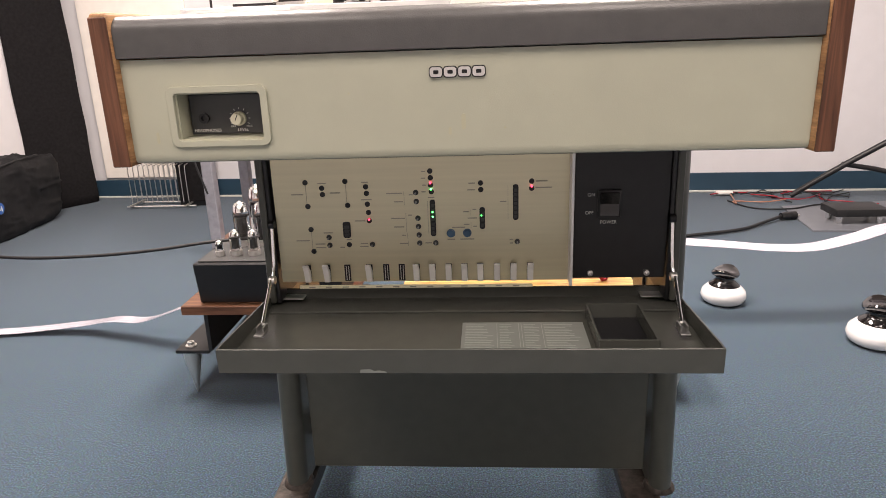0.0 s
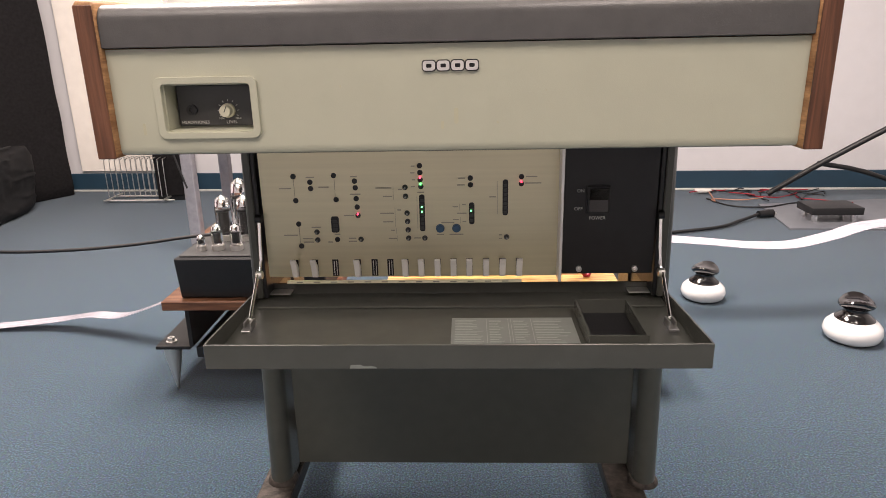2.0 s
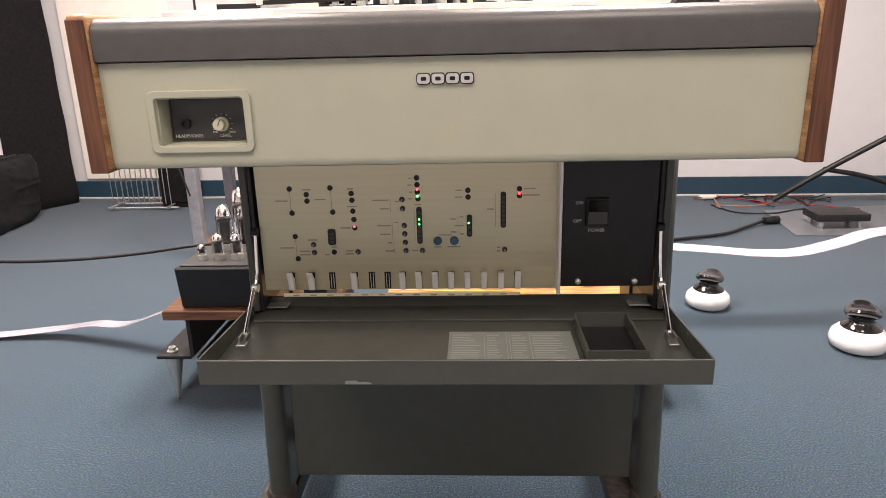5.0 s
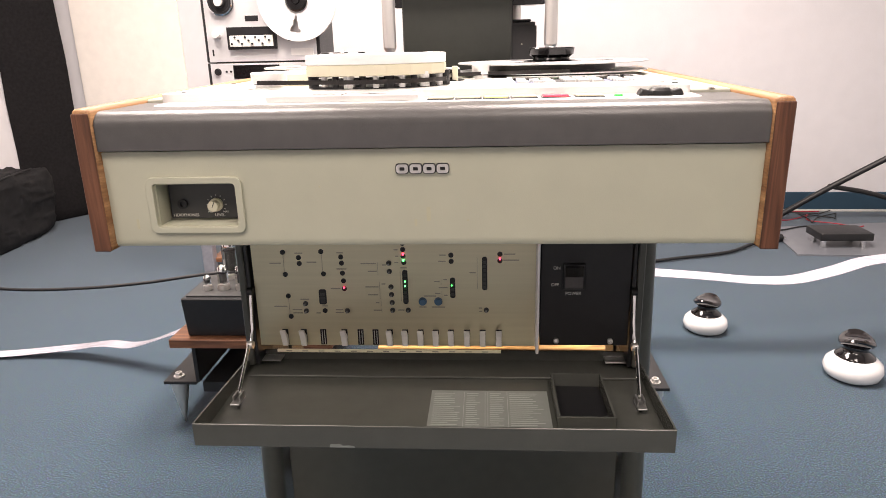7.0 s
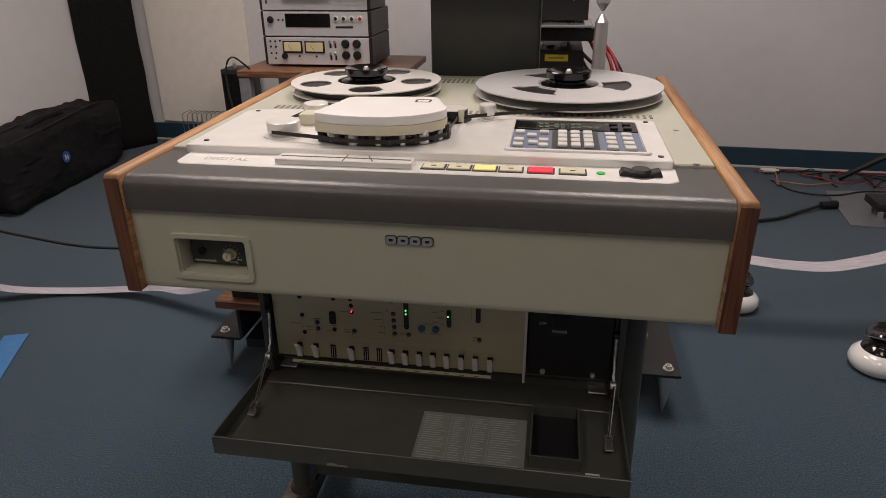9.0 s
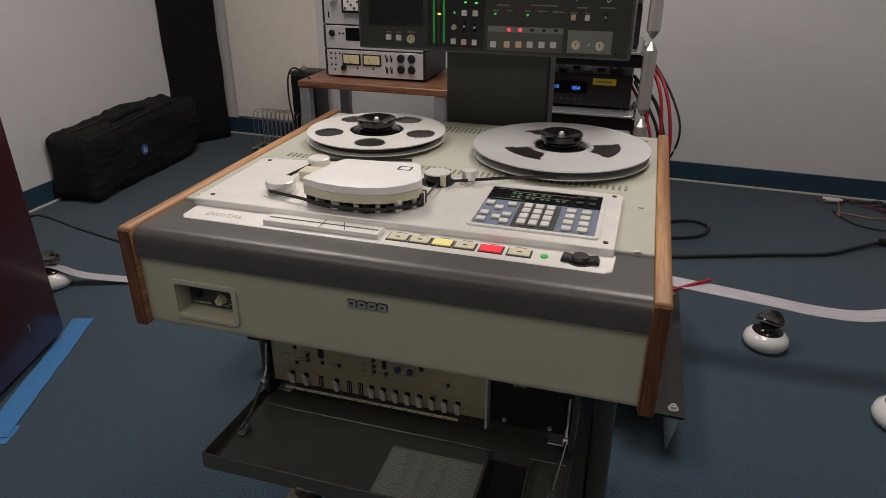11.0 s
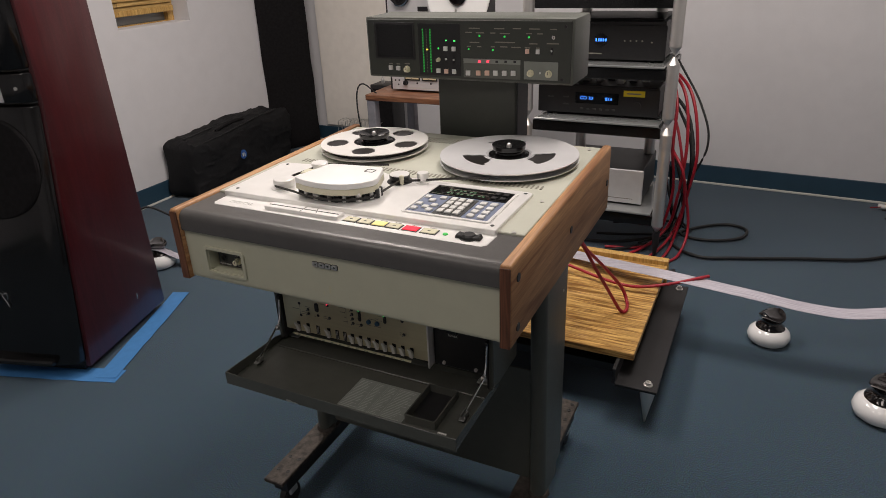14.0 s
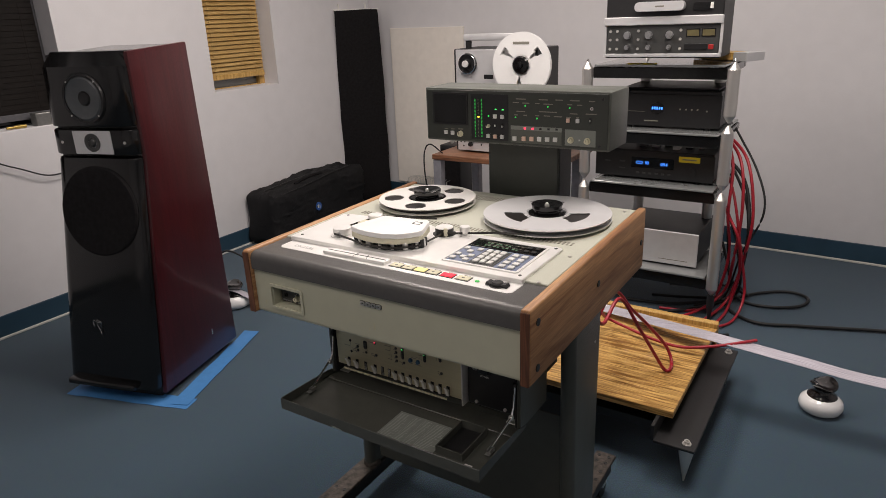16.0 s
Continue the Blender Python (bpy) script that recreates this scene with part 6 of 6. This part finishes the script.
def build_valve_amp():
    va = thing("valve_amplifier", "black valve amplifier with bare glass valves", "amplifier", (-0.008, 0.065, -0.018))
    part("chassis", prism([(0.758, 0.2925), (0.742, 0.400), (1.10, 0.400), (1.10, 0.2925)], "x", -0.690, -0.325, 0.003, 1), BLACKM, va, "black steel chassis")
    part("top_plate", box(-0.680, -0.335, 0.755, 1.09, 0.4005, 0.404, 0.001, 1), DARKP, va)
    for x, y, r, h in ((-0.640, 0.80, 0.010, 0.040), (-0.600, 0.805, 0.014, 0.066), (-0.553, 0.805, 0.014, 0.066), (-0.612, 0.895, 0.021, 0.118), (-0.556, 0.895, 0.021, 0.118), (-0.585, 0.955, 0.024, 0.150), (-0.510, 0.895, 0.021, 0.118)):
        vv = part("valve", lathe((x, y, 0.404), [(r * 0.9, 0.012), (r, 0.02), (r, h * 0.7), (r * 0.8, h * 0.92), (r * 0.2, h), (0, h)], 20), VALVE, va, "clear glass valve", smooth=60)
        part("valve_base", lathe((x, y, 0.404), [(r * 1.1, 0), (r * 1.1, 0.012), (r * 0.4, 0.013), (0, 0.013)], 16), STEEL, vv)
        part("valve_plates", lathe((x, y, 0.404), [(r * 0.45, 0.018), (r * 0.45, h * 0.62), (r * 0.65, h * 0.64), (r * 0.65, h * 0.68), (0, h * 0.7)], 10), DARKP, vv)
        part("getter_flash", lathe((x, y, 0.404), [(r * 0.86, h * 0.76), (r * 0.70, h * 0.90), (r * 0.12, h * 0.985), (0, h * 0.985)], 16), CHROME, vv, smooth=60)
    part("transformer", box(-0.44, -0.34, 0.90, 1.05, 0.404, 0.50, 0.006, 2), BLACKM, va)


build_valve_amp()

# ---- cable lifters ----


def lifter(at, rz):
    lf = thing("cable_lifter", "white porcelain cable lifter with a dark glazed top", "cable lifter", at, rz, group="cable lifters")
    part("base", lathe((0, 0, 0), [(0, 0), (0.050, 0), (0.063, 0.009), (0.068, 0.025), (0.063, 0.042), (0.047, 0.0565), (0.030, 0.060), (0, 0.060)], 40), PORCELAIN, lf, "rounded white base", smooth=60)
    part("neck", lathe((0, 0, 0), [(0.046, 0.0562), (0.044, 0.062), (0.032, 0.070), (0.026, 0.080), (0.030, 0.088)], 32), GLAZE, lf, smooth=60)
    top = lathe((0, 0, 0), [(0.026, 0.086), (0.038, 0.090), (0.042, 0.097), (0.038, 0.104), (0.024, 0.107), (0, 0.107)], 40)
    for v in top.verts:
        v.co.z += 0.016 * (v.co.y / 0.042) ** 2 * (v.co.z > 0.088) - 0.004
    part("saddle", top, GLAZE, lf, "saddle-shaped dark top", smooth=60)
    part("maker_dot", box(0.058, 0.0655, -0.006, 0.006, 0.018, 0.024, 0.001, 1), GREYLEG, lf)
    return lf


first = lifter((0, 0, 0), 0)
first.matrix_basis = pose(0.823, 1.492, 0, 0, 0, -35) @ Matrix.Scale(1.09, 4)
copy_thing(first, pose(1.148, 1.158, 0, 0, 0, -20) @ Matrix.Scale(1.09, 4))
copy_thing(first, pose(-1.875, 1.125, 0, 0, 0, 30) @ Matrix.Scale(1.09, 4))

# ---- ribbons and cables ----
solid("ribbon_cable", ribbon([(-0.25, 1.55, 0.222), (0.08, 1.47, 0.240), (0.28, 1.405, 0.258), (0.45, 1.365, 0.266), (0.60, 1.35, 0.261), (0.76, 1.345, 0.250), (0.90, 1.345, 0.237), (1.03, 1.35, 0.236), (1.16, 1.37, 0.258), (1.30, 1.40, 0.285), (1.55, 1.46, 0.27), (1.90, 1.60, 0.12), (2.30, 1.75, 0.01)], 0.058, lean=-0.12), FILMTAPE, "flat pale ribbon speaker cable sagging from the stand", "ribbon cable", smooth=50)
solid("ribbon_cable", ribbon([(-0.406, 1.188, 0.212), (-0.720, 1.166, 0.199), (-0.884, 1.144, 0.144), (-1.058, 1.193, 0.073), (-1.184, 1.227, 0.060), (-1.320, 1.254, 0.032), (-1.565, 1.242, 0.012), (-1.757, 1.172, 0.041), (-1.865, 1.107, 0.104), (-1.937, 1.072, 0.079), (-1.980, 0.949, 0.012)], 0.05), FILMTAPE, "flat pale ribbon speaker cable crossing the carpet", "ribbon cable", smooth=50)


def cable(name, pts, r, m, label, group=""):
    return solid(name, tube(pts, r, 8, 10), m, label, "cable", group=group, smooth=60)


cable("mains_cable", [(-1.646, 0.814, 0.149), (-1.770, 0.946, 0.292), (-1.697, 0.979, 0.383), (-1.425, 0.913, 0.388), (-1.170, 0.864, 0.386), (-0.979, 0.869, 0.388), (-0.825, 0.891, 0.395), (-0.681, 0.924, 0.406), (-0.535, 0.968, 0.405)], 0.0045, RUBBER, "thin black cable strung from loudspeaker to valve amplifier")
reds = (
    [(0.262, 2.378, 0.856), (0.393, 2.191, 0.757), (0.435, 2.118, 0.558), (0.420, 2.145, 0.304), (0.371, 2.253, 0.076), (0.247, 2.056, 0.012), (0.031, 1.884, 0.012), (-0.206, 1.814, 0.012)],
    [(0.264, 2.440, 0.841), (0.415, 2.232, 0.750), (0.477, 2.149, 0.530), (0.464, 2.166, 0.334), (0.403, 2.248, 0.062), (0.334, 2.053, 0.010), (0.247, 1.878, 0.010), (0.119, 1.782, 0.012)],
    [(0.278, 2.420, 0.533), (0.375, 2.170, 0.492), (0.436, 2.107, 0.406), (0.445, 2.185, 0.218), (0.412, 2.212, 0.034), (0.400, 2.103, 0.012), (0.377, 1.976, 0.012)],
    [(0.274, 2.440, 0.861), (0.363, 2.211, 0.718), (0.374, 2.149, 0.511), (0.387, 2.213, 0.278), (0.335, 2.240, 0.034), (0.268, 2.132, 0.012), (0.115, 2.085, 0.012)],
)
for p in reds:
    cable("red_cable", [(x - 0.035, y, z) for x, y, z in p], 0.0070, RED, "thick red interconnect cable hanging behind the rack", "red cables")
cable("red_cable", [(0.200, 0.740, 0.600), (0.220, 0.820, 0.500), (0.230, 0.950, 0.535), (0.279, 1.030, 0.401), (0.316, 1.090, 0.293), (0.345, 1.125, 0.222), (0.361, 1.138, 0.220), (0.352, 1.196, 0.222), (0.325, 1.210, 0.269), (0.278, 1.140, 0.367), (0.241, 1.050, 0.460), (0.207, 0.950, 0.555), (0.180, 0.820, 0.470), (0.150, 0.740, 0.550)], 0.0060, RED, "thick red cable looped over the striped board", "red cables")
cable("red_cable", [(0.050, 0.800, 0.420), (0.123, 1.000, 0.451), (0.066, 1.331, 0.270), (0.143, 1.346, 0.240), (0.261, 1.310, 0.232), (0.367, 1.292, 0.236), (0.477, 1.320, 0.255), (0.561, 1.366, 0.270), (0.597, 1.388, 0.276)], 0.0058, RED, "thick red cable crossing the striped board", "red cables")
cable("black_cable", [(0.264, 2.378, 0.733), (0.377, 2.295, 0.623), (0.428, 2.191, 0.433), (0.399, 2.310, 0.164), (0.356, 2.260, 0.020), (0.498, 2.126, 0.012), (0.684, 2.173, 0.012), (0.938, 2.263, 0.012), (1.180, 2.345, 0.012), (1.320, 2.450, 0.014), (1.440, 2.535, 0.022)], 0.0080, RUBBER, "thick black power cable running over the carpet", "black cables")
cable("black_cable", [(0.315, 2.357, 0.364), (0.338, 2.434, 0.078), (0.401, 2.363, 0.012), (0.533, 2.333, 0.012), (0.667, 2.408, 0.012), (0.691, 2.528, 0.012), (0.603, 2.571, 0.012), (0.479, 2.494, 0.012), (0.312, 2.288, 0.018), (0.115, 2.162, 0.012), (-0.104, 2.116, 0.012)], 0.0078, RUBBER, "black cable coiled on the carpet by the rack", "black cables")
cable("black_cable", [(0.268, 2.482, 0.691), (0.400, 2.315, 0.483), (0.387, 2.418, 0.137), (0.334, 2.391, 0.012), (0.202, 2.290, 0.012), (0.004, 2.230, 0.012)], 0.007, RUBBER, "thin black cable hanging beside the rack", "black cables")
cable("black_cable", [(0.284, 2.430, 0.860), (0.427, 2.274, 0.682), (0.479, 2.211, 0.514), (0.398, 2.259, 0.280), (0.335, 2.331, 0.034), (0.224, 2.185, 0.012)], 0.005, RUBBER, "thin black cable hanging beside the rack", "black cables")
cable("black_cable", [(0.27, 2.40, 0.50), (0.36, 2.30, 0.36), (0.40, 2.33, 0.12), (0.36, 2.36, 0.016), (0.24, 2.16, 0.014), (0.06, 2.02, 0.014), (-0.12, 1.98, 0.014)], 0.0075, RUBBER, "thick black cable bunched at the foot of the rack", "black cables")
cable("black_cable", [(0.29, 2.38, 0.30), (0.37, 2.34, 0.10), (0.43, 2.42, 0.018), (0.36, 2.52, 0.016), (0.20, 2.46, 0.014), (0.05, 2.40, 0.014)], 0.0065, RUBBER, "black cable bunched at the foot of the rack", "black cables")
cable("red_cable", [(0.25, 2.40, 0.70), (0.34, 2.24, 0.58), (0.40, 2.18, 0.36), (0.44, 2.20, 0.12), (0.42, 2.10, 0.016), (0.36, 1.98, 0.014), (0.28, 1.90, 0.014)], 0.0065, RED, "thick red interconnect cable hanging behind the rack", "red cables")
plug = thing("mains_plug", "chunky black mains plug lying on the carpet", "plug", (1.44, 2.535, 0), 15)
part("plug_body", merge(cyl((0.0, 0, 0.022), 0.017, 0.05, "x", 16, r2=0.020), cyl((0.05, 0, 0.022), 0.020, 0.03, "x", 16, bev=0.002)), BLACK, plug, smooth=40)
for dy in (-0.007, 0.007):
    part("pin", box(0.08, 0.098, dy - 0.0025, dy + 0.0025, 0.019, 0.025), STEEL, plug)
pl2 = thing("cable_plug", "black cable connector lying on the carpet", "plug", (0.375, 1.88, 0), 40)
part("plug_body", merge(cyl((-0.05, 0, 0.014), 0.013, 0.09, "x", 16, bev=0.002), cyl((0.04, 0, 0.014), 0.010, 0.03, "x", 16)), BLACK, pl2, smooth=40)

# ---- clutter at the far wall ----
for k in range(12):
    random.seed(20 + k)
    pts = []
    x, y = 1.27 + 0.055 * k, 3.06
    for j in range(6):
        pts.append((x, min(3.14, max(2.78, y)), 0.005 + 0.012 * random.random()))
        x += random.uniform(-0.05, 0.14)
        y += random.uniform(-0.12, 0.10)
    cable("thin_wire", pts, 0.0032, (RED, RUBBER, mat("copper_wire", (0.45, 0.20, 0.12), 0.4) if k == 2 else RUBBER, RUBBER, RED, RUBBER, RUBBER)[k % 7], "thin tangled wire on the carpet by the wall", "tangled wires")
solid("battery_pack", merge(cyl((1.31, 3.10, 0.014), 0.013, 0.08, "x", 14), cyl((1.39, 3.10, 0.014), 0.010, 0.015, "x", 14)), WHITEP, "small white connector among the tangled wires", "connector", smooth=40)
cable("thin_wire", [(1.33, 2.95, 0.005), (1.40, 2.78, 0.005), (1.56, 2.72, 0.012), (1.74, 2.80, 0.012), (1.95, 2.78, 0.02)], 0.004, RUBBER, "thin black wire curving over the grey board", "tangled wires")
solid("floor_board", prism([(1.55, 2.80), (1.50, 2.327), (2.05, 2.29), (2.45, 2.62), (2.35, 2.90)], "z", 0.0, 0.008), mat("grey_board", (0.16, 0.17, 0.19), 0.35, var=0.06, scale=20), "thin grey board lying on the carpet", "board")
eb = thing("effect_box", "flat black box on four small silver feet", "equipment box", (0.215, 0.41, 0))
part("case", box(1.42, 1.66, 2.0, 2.16, 0.045, 0.080, 0.004, 2), BLACKM, eb, smooth=30)
for x in (1.45, 1.63):
    for y in (2.03, 2.13):
        part("foot", cyl((x, y, 0.008), 0.014, 0.037, "z", 16), CHROME, eb)
tp = thing("microphone_stand", "black tubular microphone stand with low tripod legs", "stand")
tp.matrix_basis = Matrix.Diagonal((1.2, 1.25, 1.2, 1))
part("leg", tube([(1.40, 2.40, 0.012), (1.60, 2.34, 0.17), (1.95, 2.24, 0.42)], 0.013, 8, 3), BLACKM, tp, smooth=60)
part("leg", tube([(1.58, 2.345, 0.165), (1.80, 2.36, 0.12), (2.10, 2.40, 0.012)], 0.011, 8, 3), BLACKM, tp, smooth=60)
part("leg", tube([(1.95, 2.24, 0.42), (2.0, 2.0, 0.2), (2.06, 1.75, 0.012)], 0.011, 8, 3), BLACKM, tp, smooth=60)
part("collar", lathe((1.95, 2.24, 0.40), [(0.02, 0), (0.024, 0.02), (0.024, 0.05), (0.014, 0.06), (0.014, 0.9), (0, 0.9)], 16), BLACKM, tp, smooth=30)
